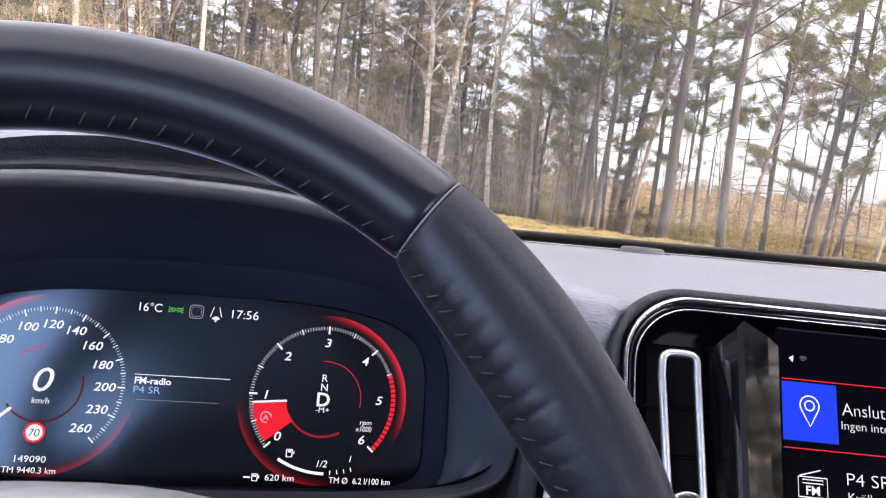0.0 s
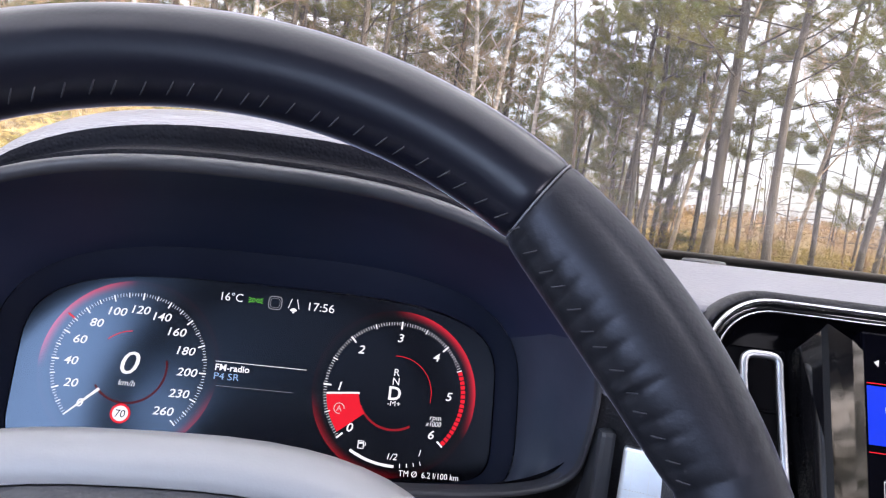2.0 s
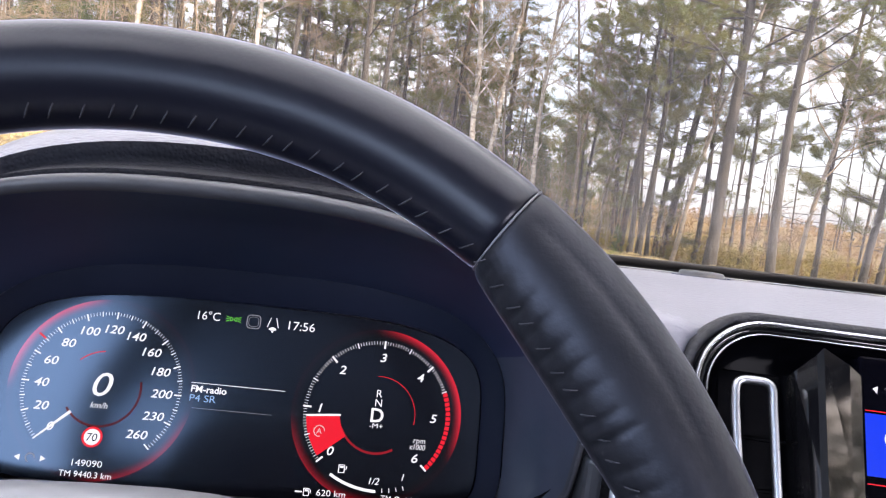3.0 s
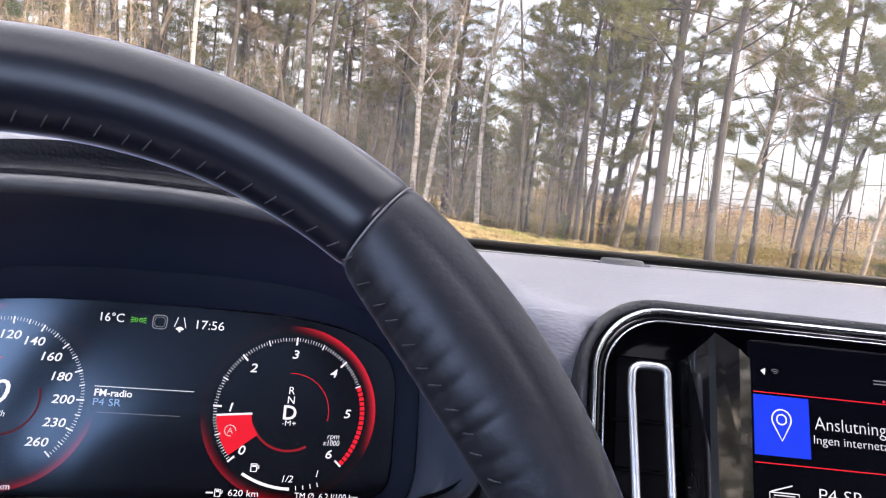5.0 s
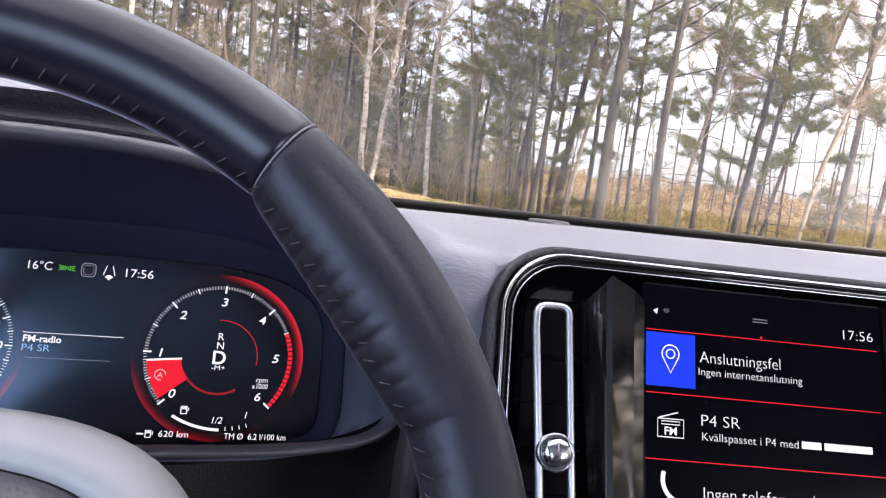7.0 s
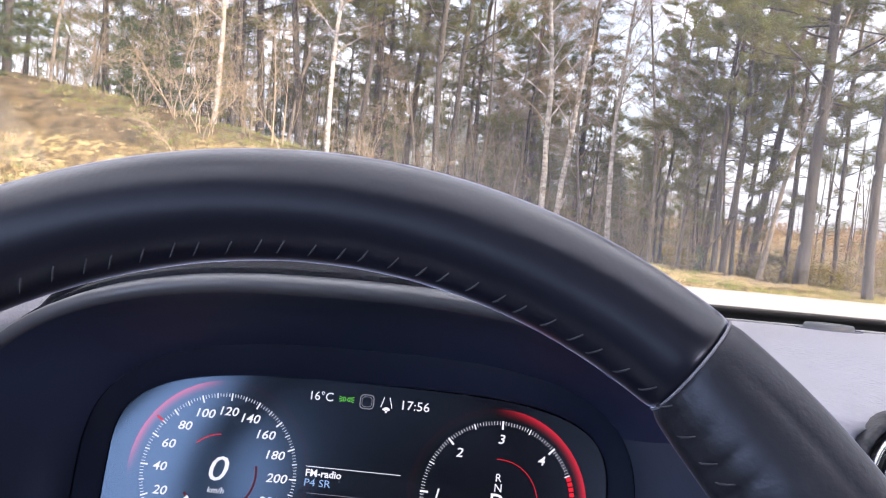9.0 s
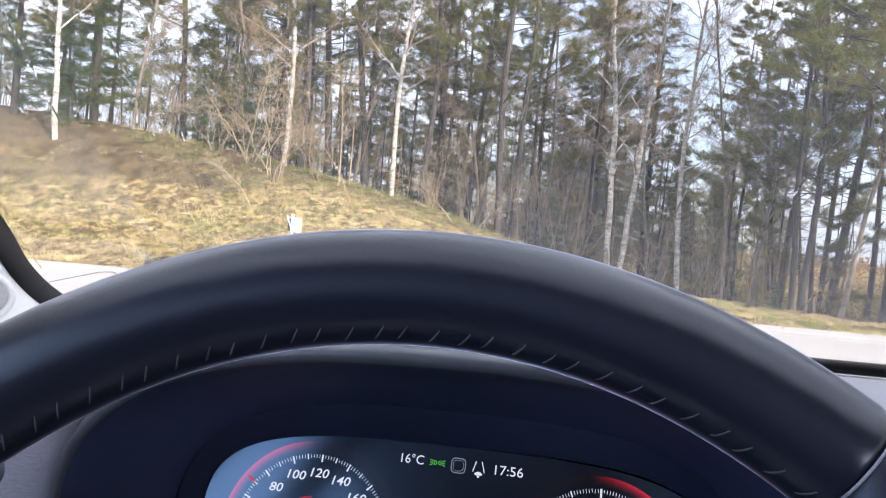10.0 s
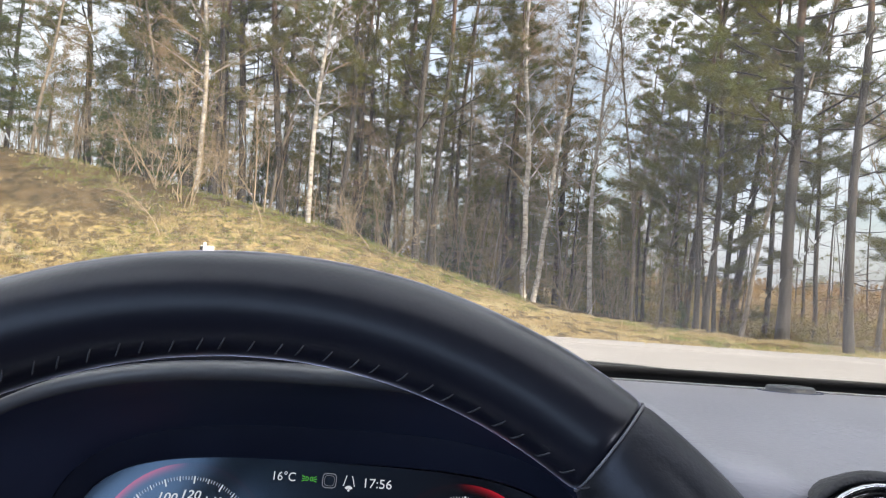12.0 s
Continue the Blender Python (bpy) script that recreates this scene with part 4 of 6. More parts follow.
on_face("inner_ring", flat_ring(RX, GY, 0.0220, 0.0234, 205, 300, UP * 0.6, name="inner_ring"), PINK_GLOW)
for s, y, h in (("R", 0.0128, 0.0045), ("N", 0.0072, 0.0045), ("D", -0.0002, 0.0082)):
    on_face("gear_letter", lettering(s, RX, y, UP, h, centre=True, bold=0.0002 if s == "D" else 0.0, name="gear_letter"), WHITE_GLOW)
on_face("gear_letter", lettering("-M+", RX, -0.0065, UP, 0.0032, 0.0082, centre=True, name="gear_letter"), WHITE_GLOW)
on_face("unit_text", lettering("rpm", RX + 0.0272, -0.0128, UP, 0.0032, 0.0072, centre=True, slant=0.15, name="unit_text"), WHITE_GLOW)
on_face("unit_text", lettering("x1000", RX + 0.0262, -0.0168, UP, 0.0032, 0.0098, centre=True, slant=0.15, name="unit_text"), WHITE_GLOW)
on_face("fuel_arc", flat_ring(RX + 0.004, GY + 0.010, 0.0535, 0.0552, 239, 270, UP, name="fuel_arc"), WHITE_GLOW, "white half-full fuel bar")
on_face("fuel_scale", ticks(RX + 0.004, GY + 0.010, [274, 278.5, 283, 287.5], 0.0525, 0.0550, 0.0005, "fuel_scale"), WHITE_GLOW)
on_face("fuel_text", lettering("1/2", RX + 0.0025, -0.0385, UP, 0.0040, 0.0062, centre=True, slant=0.2, name="fuel_text"), WHITE_GLOW)
on_face("fuel_text", lettering("1", RX + 0.0195, -0.0350, UP, 0.0040, centre=True, slant=0.2, name="fuel_text"), WHITE_GLOW)


def pump(x, y, s, lift, mat):
    on_face("pump_symbol", stroke([(x - s, y - s), (x - s, y + s), (x + 0.5 * s, y + s), (x + 0.5 * s, y - s)], s * 0.34, lift, "pump_symbol", True), mat)
    on_face("pump_symbol", stroke([(x + 0.5 * s, y), (x + s, y - 0.2 * s), (x + s, y + 0.7 * s)], s * 0.25, lift, "pump_symbol"), mat)
    on_face("pump_symbol", quad(x - 0.7 * s, y + 0.2 * s, x + 0.25 * s, y + 0.75 * s, lift, "pump_symbol"), mat)


pump(RX - 0.0170, -0.0330, 0.0022, UP, WHITE_GLOW)
pump(0.0445, -0.0478, 0.0020, UP, WHITE_GLOW)
on_face("arrow", stroke([(0.0375, -0.0478), (0.0415, -0.0478)], 0.0009, UP, "arrow"), WHITE_GLOW)
on_face("range_text", lettering("620 km", 0.0500, -0.0493, UP, 0.0036, 0.0170, name="range_text"), WHITE_GLOW)
on_face("usage_text", lettering("TM Ø  6.2 l/100 km", 0.0880, -0.0497, UP, 0.0036, 0.0375, name="usage_text"), WHITE_GLOW)

# middle of the display
on_face("temperature", lettering("16°C", -0.0335, 0.0460, UP, 0.0050, 0.0130, name="temperature"), WHITE_GLOW)
on_face("clock", lettering("17:56", 0.0205, 0.0455, UP, 0.0052, 0.0160, name="clock"), WHITE_GLOW)
for sx in (-1, 1):
    lamp = [(-0.0125 + sx * (0.0019 - 0.0014 * math.cos(k * math.pi / 8 - math.pi / 2)), 0.0480 + 0.0012 * math.sin(k * math.pi / 8 - math.pi / 2)) for k in range(9)]
    on_face("light_symbol", stroke(lamp, 0.00045, UP, "light_symbol", True), GREEN_GLOW, "green side light symbol")
    for k in (-1, 0, 1):
        on_face("light_symbol", stroke([(-0.0125 + sx * 0.0025, 0.0480 + k * 0.0008), (-0.0125 + sx * 0.0044, 0.0480 + k * 0.0016)], 0.00045, UP, "light_symbol"), GREEN_GLOW)
on_face("lens_symbol", stroke([(-0.0005 + 0.0040 * math.copysign(abs(math.cos(t)) ** 0.5, math.cos(t)), 0.0478 + 0.0040 * math.copysign(abs(math.sin(t)) ** 0.5, math.sin(t))) for t in [k * math.tau / 32 for k in range(32)]], 0.0006, UP, "lens_symbol", True), DIM_GLOW, "dim rounded square symbol")
on_face("lens_symbol", stroke([(-0.0005 + 0.0029 * math.copysign(abs(math.cos(t)) ** 0.6, math.cos(t)), 0.0478 + 0.0029 * math.copysign(abs(math.sin(t)) ** 0.6, math.sin(t))) for t in [k * math.tau / 24 for k in range(24)]], 0.0003, UP, "lens_symbol", True), DIM_GLOW)
for sx in (-1, 1):
    on_face("lane_symbol", stroke([(0.0112 + sx * 0.0033, 0.0455), (0.0112 + sx * 0.0016, 0.0515)], 0.0005, UP, "lane_symbol"), WHITE_GLOW)
on_face("lane_symbol", flat_ring(0.0112, 0.0432, 0.0009, 0.0026, 25, 155, UP, 12, "lane_symbol"), WHITE_GLOW)
on_face("lane_symbol", flat_ring(0.0112, 0.0432, 0.0, 0.0007, 0, 360, UP, 10, "lane_symbol"), WHITE_GLOW)
on_face("divider", quad(-0.0310, 0.0083, 0.0240, 0.0087, UP, "divider"), WHITE_GLOW)
on_face("divider", quad(-0.0285, -0.0062, 0.0180, -0.0059, UP, "divider"), DIM_GLOW)
on_face("radio_text", lettering("FM-radio", -0.0305, 0.0032, UP, 0.0038, 0.0205, bold=0.00012, name="radio_text"), WHITE_GLOW)
on_face("radio_text", lettering("P4 SR", -0.0305, -0.0022, UP, 0.0040, 0.0150, name="radio_text"), TEXTBLUE_GLOW)

# ---- middle console: trim frame, left air vent, touch screen ----
# the panel leans back 22 degrees and is turned 10 degrees to the driver; x right, y up the panel, z towards the cabin
CONSOLE = Matrix.Translation((0.2996, -0.1218, 1.0599)) @ Matrix.Rotation(radians(-10), 4, "Z") @ Matrix.Rotation(radians(90 - 22), 4, "X")
stack = thing("centre_console", "gloss black centre panel in a chrome-lined rounded frame", "console", CONSOLE)
SX0, SX1, SY1, SY0 = -0.0785, 0.2140, 0.0380, -0.28      # the frame's outside


def frame_ring(inset, z, r, k=10):
    out = []
    for cx, cy, a0 in ((SX1 - inset - r, SY1 - inset - r, 0), (SX0 + inset + r, SY1 - inset - r, 90), (SX0 + inset + r, SY0 + inset + r, 180), (SX1 - inset - r, SY0 + inset + r, 270)):
        for i in range(k + 1):
            a = radians(a0 + 90 * i / k)
            out.append((cx + r * math.cos(a), cy + r * math.sin(a), z))
    return out


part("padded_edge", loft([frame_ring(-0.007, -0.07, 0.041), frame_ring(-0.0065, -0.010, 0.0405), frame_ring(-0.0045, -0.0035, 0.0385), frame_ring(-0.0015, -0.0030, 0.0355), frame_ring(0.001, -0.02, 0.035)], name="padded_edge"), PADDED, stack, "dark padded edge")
part("chrome_trim", loft([frame_ring(0.0002, -0.006, 0.0340), frame_ring(0.0002, 0.0005, 0.0340), frame_ring(0.0008, 0.0015, 0.0336), frame_ring(0.0019, 0.0013, 0.0326), frame_ring(0.0026, -0.0015, 0.0320)], name="chrome_trim"), CHROME, stack, "bright chrome trim line")
part("groove", loft([frame_ring(0.0026, -0.0014, 0.0320), frame_ring(0.0032, -0.0035, 0.0316), frame_ring(0.0052, -0.0035, 0.0300), frame_ring(0.0058, -0.0014, 0.0296)], name="groove"), DUSTY, stack, "dusty black groove")
part("inner_trim", loft([frame_ring(0.0057, -0.0020, 0.0297), frame_ring(0.0059, -0.0010, 0.0295), frame_ring(0.0066, -0.0010, 0.0290), frame_ring(0.0070, -0.004, 0.0286)], name="inner_trim"), CHROME, stack, "thin inner chrome line")
part("back_panel", loft([frame_ring(0.0068, -0.0034, 0.0288), frame_ring(0.0095, -0.010, 0.026), frame_ring(0.015, -0.014, 0.022)], True, False, True, "back_panel"), GLOSS, stack, "gloss black panel")


def vent_x(y):
    """The vent's middle line slants a little."""
    return -0.0508 - 0.054 * min(y, 0.0)


VW, VT, VB = 0.0088, 0.0085, -0.245                      # vent loop: half width, top, bottom
loop = [(vent_x(VB) + VW * 0.85, VB, 0.001), (vent_x(-0.08) + VW * 0.93, -0.08, 0.001), (vent_x(0) + VW, VT - 0.012, 0.001)]
for i in range(1, 12):
    a = math.pi * i / 12
    loop.append((vent_x(0) + VW * math.copysign(abs(math.cos(a)) ** 0.55, math.cos(a)), VT - 0.008 + 0.008 * abs(math.sin(a)) ** 0.55, 0.001))
loop += [(vent_x(0) - VW, VT - 0.012, 0.001), (vent_x(-0.08) - VW * 0.93, -0.08, 0.001), (vent_x(VB) - VW * 0.85, VB, 0.001)]
vent = part("air_vent", box(-0.064, -0.033, VB, VT + 0.006, -0.0165, -0.0125, 0.001, 1), VENT, stack, "tall black air vent with horizontal slats")
part("vent_frame", sweep(loop, 0.0021, 10, name="vent_frame"), SATINCHROME, vent, "chrome loop round the vent")
for i in range(10):
    y = VT - 0.026 - i * 0.0235
    part("slat", box(-0.066, -0.031, y - 0.0009, y + 0.0009, -0.013, -0.0102, 0.0004, 1), VENT, vent)
knob_x, knob_y = -0.0474, -0.0660
knob = part("vent_knob", loft([[(knob_x + r * math.cos(k * math.tau / 40), knob_y + r * math.sin(k * math.tau / 40), z) for k in range(40)] for r, z in ((0.0098, -0.002), (0.0100, 0.003), (0.0095, 0.0045), (0.0084, 0.005), (0.0076, 0.0036), (0.0071, 0.0038), (0.0068, 0.0080), (0.0062, 0.0088), (0.001, 0.0090))], True, True, True, "vent_knob"), CHROME, vent, "round chrome knob")
part("knob_mark", quad(knob_x - 0.0006, knob_y + 0.0005, knob_x + 0.0002, knob_y + 0.0052, 0.0094, "knob_mark"), PAINT, knob, "white index mark")
# the screen unit stands proud, with a bevelled glossy flank
flank_rows = []
for y, xo, xr, top in ((0.0, -0.0310, -0.0215, 1), (-0.03, -0.0290, -0.0208, 0), (-0.09, -0.0242, -0.0192, 0), (-0.25, -0.0200, -0.0170, 0)):
    flank_rows.append([(xo, 0.0150 if top else y, -0.014), (xo + 0.001, 0.0160 if top else y, -0.004), (xr - 0.002, 0.0235 if top else y, 0.0052), (xr + 0.001, 0.0272 if top else y, 0.0060), (-0.0070, 0.0212 if top else y, 0.0025), (-0.0008, 0.0170 if top else y, 0.0004), (0.0, 0.0165 if top else y, -0.014)])
part("screen_flank", flat(loft(flank_rows, True, True, True, "screen_flank")), DUSTY, stack, "dusty glossy bevel beside the screen")
screen = part("touch_screen", box(-0.001, 0.1365, -0.25, 0.0275, -0.012, 0.0, 0.0015, 2), TOUCHBLACK, stack, "upright dark touch screen with rows of text")
part("screen_edge", box(0.1365, 0.1385, -0.25, 0.0265, -0.012, 0.0016, 0.0006, 1), GLOSS, stack, "glossy right edge of the screen")
SU = 0.0004


def on_screen(name, me, mat, label=""):
    return part(name, me, mat, screen, label)


for y in (0.0013, -0.0318, -0.0652, -0.0990):
    on_screen("divider", quad(0.0003, y, 0.1322, y + 0.0005, SU, "divider"), RED_GLOW, "thin red line")
on_screen("red_dot", flat_ring(0.0651, 0.0028, 0, 0.0007, 0, 360, SU, 12, "red_dot"), RED_GLOW)
on_screen("pin_tile", quad(0.0003, -0.0280, 0.0275, 0.0003, SU * 0.8, "pin_tile"), BLUE_GLOW, "bright blue square tile")
pin = [(0.0137 + 0.0047 * math.cos(radians(a)), -0.0108 + 0.0047 * math.sin(radians(a))) for a in range(-25, 206, 15)] + [(0.0137, -0.0208)]
on_screen("pin_symbol", stroke(pin, 0.0007, SU * 1.6, "pin_symbol", True), WHITE_GLOW)
on_screen("pin_symbol", flat_ring(0.0137, -0.0108, 0.0020, 0.0027, 0, 360, SU * 1.6, 24, "pin_symbol"), WHITE_GLOW)
on_screen("status_symbol", mesh_of("status_symbol", [(0.0042, 0.0120, SU), (0.0063, 0.0098, SU), (0.0068, 0.0134, SU)], [(0, 1, 2)], False), WHITE_GLOW)
for r in (0.0010, 0.0019, 0.0028):
    on_screen("signal_symbol", flat_ring(0.0116, 0.0105, r - 0.0003, r, 45, 135, SU, 10, "signal_symbol"), DIM_GLOW)
for y in (0.0108, 0.0124):
    on_screen("pull_mark", quad(0.0605, y, 0.0690, y + 0.0005, SU, "pull_mark"), DIM_GLOW)
on_screen("screen_text", lettering("17:56", 0.1130, 0.0064, SU, 0.0055, 0.0174, bold=-0.00011, name="screen_text"), WHITE_GLOW)
on_screen("screen_text", lettering("Anslutningsfel", 0.0300, -0.0138, SU, 0.0062, 0.0455, bold=-0.00011, name="screen_text"), WHITE_GLOW)
on_screen("screen_text", lettering("Ingen internetanslutning", 0.0293, -0.0205, SU, 0.0041, 0.0583, bold=-0.00006, name="screen_text"), WHITE_GLOW)
on_screen("screen_text", lettering("P4 SR", 0.0305, -0.0466, SU, 0.0059, 0.0212, bold=-0.00011, name="screen_text"), WHITE_GLOW)
on_screen("screen_text", lettering("Kvällspasset i P4 med", 0.0308, -0.0539, SU, 0.0041, 0.0530, bold=-0.00006, name="screen_text"), WHITE_GLOW)
for x0, x1 in ((0.0856, 0.0966), (0.0982, 0.1255)):
    on_screen("text_bar", quad(x0, -0.0538, x1, -0.0500, SU, "text_bar"), WHITE_GLOW, "plain white bar for unreadable text")
on_screen("screen_text", lettering("Ingen telefon ansluten", 0.0312, -0.0828, SU, 0.0061, 0.0760, bold=-0.00011, name="screen_text"), WHITE_GLOW)
# small symbols: a radio set and a telephone
rx, ry = 0.0138, -0.0485
on_screen("radio_symbol", stroke([(rx - 0.0070, ry - 0.0052), (rx + 0.0070, ry - 0.0052), (rx + 0.0070, ry + 0.0040), (rx - 0.0070, ry + 0.0040)], 0.0006, SU, "radio_symbol", True), WHITE_GLOW)
on_screen("radio_symbol", stroke([(rx - 0.0050, ry + 0.0012), (rx + 0.0050, ry + 0.0012), (rx + 0.0050, ry + 0.0028), (rx - 0.0050, ry + 0.0028)], 0.0005, SU, "radio_symbol", True), WHITE_GLOW)
on_screen("radio_symbol", stroke([(rx - 0.0062, ry + 0.0044), (rx + 0.0040, ry + 0.0076)], 0.0006, SU, "radio_symbol"), WHITE_GLOW)
on_screen("radio_symbol", lettering("FM", rx, ry - 0.0020, SU, 0.0040, 0.0066, centre=True, bold=0.0001, name="radio_symbol"), WHITE_GLOW)
on_screen("phone_symbol", stroke([(0.0205 + 0.0110 * math.cos(radians(a)), -0.0745 + 0.0110 * math.sin(radians(a))) for a in range(160, 261, 10)], 0.0023, SU, "phone_symbol"), WHITE_GLOW)

# pale metal panel on the dash face behind the wheel
panel = thing("decor_panel", "pale silvery decor panel on the dashboard face", "decor panel", kind="structure")
part("panel", box(0.1885, 0.1985, -0.074, -0.045, 0.86, 1.010, 0.003, 2), SATIN, panel)
INLAY = Matrix.Translation((0.2000, -0.080, 1.0050)) @ Matrix.Rotation(radians(-24), 4, "Z") @ Matrix.Rotation(radians(-14), 4, "X")
inlay = part("inlay", box(0.0, 0.085, 0.0, 0.020, -0.14, 0.0, 0.002, 2), PALE, panel, "pale brushed metal inlay", INLAY)
for k in range(9):
    part("inlay_line", box(0.006 + 0.009 * k, 0.0062 + 0.009 * k, -0.0003, 0.0002, -0.138, -0.002), TRIM, inlay)
for k in range(12):
    part("inlay_line", box(0.002, 0.083, -0.0003, 0.0002, -0.0112 - 0.011 * k, -0.011 - 0.011 * k), TRIM, inlay)

# ---- outdoors ----
ROAD_FAR = 13.0                           # the far edge of the road, in metres ahead


def crest(x):
    """Where the bank's crest runs, metres ahead, and how high it is there."""
    y = 20.0 - 0.10 * x if x < 0 else 20.0 - 0.16 * x - 0.012 * x * x
    x = max(-60.0, min(60.0, x))
    h = 2.4 / (1 + math.exp((x + 0.2) / 2.2)) + 2.3 / (1 + math.exp((x + 9.5) / 4.0)) + 0.1 / (1 + math.exp((x - 7) / 2)) - 0.24
    return max(y, ROAD_FAR + 1.2), h


def bare_band(x):
    """How far the dark, thinly grown ground, with tree shade painted in, reaches down from the crest, in metres."""
    return 4.3 * max(0.0, min(1.0, (-5.5 - x) / 3)) + 1.5 * max(0.0, min(1.0, (1.5 - x) / 3)) * max(0.0, min(1.0, (x + 8.5) / 3))


def ground_z(x, y):
    cy, h = crest(x)
    if y <= ROAD_FAR + 0.15:
        z = -0.03
    elif y < cy:
        f = (y - ROAD_FAR - 0.15) / (cy - ROAD_FAR - 0.15)
        z = -0.03 + (h + 0.03) * (0.35 * f + 0.65 * f * f * (3 - 2 * f))
    else:
        d = y - cy
        z = h - (0.015 * d if x < 2 else (0.02 + 0.012 * min(x - 2, 10) / 10) * d) + 0.0
        z = max(z, -1.2)
    if y > ROAD_FAR + 0.4:
        z += 0.10 * noise.noise(Vector((x * 0.35, y * 0.35, 0))) + 0.09 * noise.noise(Vector((x * 1.3, y * 1.3, 3))) + 0.05 * noise.noise(Vector((x * 3.1, y * 3.1, 6)))
    far = max(0.0, (y - 90) / 60)
    z += min(far, 1.0) ** 2 * (3 - 2 * min(far, 1.0)) * (2.3 + 0.9 * noise.noise(Vector((x * 0.012, y * 0.01, 7))))
    return z


def spaced(a, b, fine0, fine1, step, coarse):
    out, v = [], a
    while v < b:
        out.append(v)
        v += step if fine0 <= v < fine1 else max(step, coarse * min(abs(v - fine0), abs(v - fine1)) + step)
    return out + [b]


gx, gy = spaced(-1500, 1500, -26, 32, 0.5, 0.25), spaced(-1500, 1800, 12, 30, 0.35, 0.22)
verts = [(x, y, ground_z(x, y)) for y in gy for x in gx]
nx = len(gx)
faces = [(j * nx + i, j * nx + i + 1, (j + 1) * nx + i + 1, (j + 1) * nx + i) for j in range(len(gy) - 1) for i in range(nx - 1)]
me = mesh_of("ground", verts, faces)
litter_shade = me.attributes.new("litter_shade", "FLOAT", "POINT")
litter_shade.data.foreach_set("value", [max(0.0, min(1.0, (y - crest(x)[0] + 0.5 + bare_band(x)) / 1.4 + 1.0 * noise.noise(Vector((x * 0.5, y * 0.9, 9))) + 0.3 * noise.noise(Vector((x * 2, y * 3, 5))))) if y > 13 else 0.0 for x, y, z in verts])
leaf_fall = me.attributes.new("leaf_fall", "FLOAT", "POINT")
leaf_fall.data.foreach_set("value", [max(0.0, min(1.0, (y - crest(x)[0] - 5.0) / 4.0 + 0.6 * noise.noise(Vector((x * 0.3, y * 0.3, 2))))) if y > 13 else 0.0 for x, y, z in verts])
solid("ground", me, GROUND, "rough dry yellow grass bank rising to a wooded crest", "ground", "structure")
road = solid("road", box(-400, 400, 4.0, ROAD_FAR, -0.06, 0.0), ROAD, "pale grey asphalt road crossing ahead", "road", "structure")
solid("pavement", box(-9.0, 7.0, -40, 4.0, -0.06, -0.004), ROAD, "pale grey asphalt lay-by under the car", "pavement", "structure")
solid("road_line", box(-400, 400, ROAD_FAR - 0.98, ROAD_FAR - 0.86, 0.0, 0.006), PAINT, "worn white edge line on the asphalt", "road marking", "structure")

# marker post: a white box on two thin legs at the road's edge
px, py = -4.08, 13.25
pz = ground_z(px, py) - 0.03
post = thing("marker_post", "small white box on two thin metal legs at the roadside", "marker post", Matrix.Translation((px, py, pz)) @ Matrix.Rotation(radians(46), 4, "Z"))
for x in (-0.062, 0.062):
    part("leg", sweep([(x, 0, 0), (x, 0, 0.6), (x, 0, 1.14)], 0.019, 8, name="leg"), POSTGREY, post)
part("box", box(-0.115, 0.115, -0.07, 0.07, 1.02, 1.30, 0.012, 2), POSTWHITE, post, "white weathered box")
part("dark_side", box(-0.122, -0.1155, -0.055, 0.055, 1.035, 1.285, 0.002, 1), FRIT, post, "black face of the box")
part("stub", box(-0.075, -0.035, -0.03, 0.03, 1.30, 1.365, 0.008, 2), POSTWHITE, post)


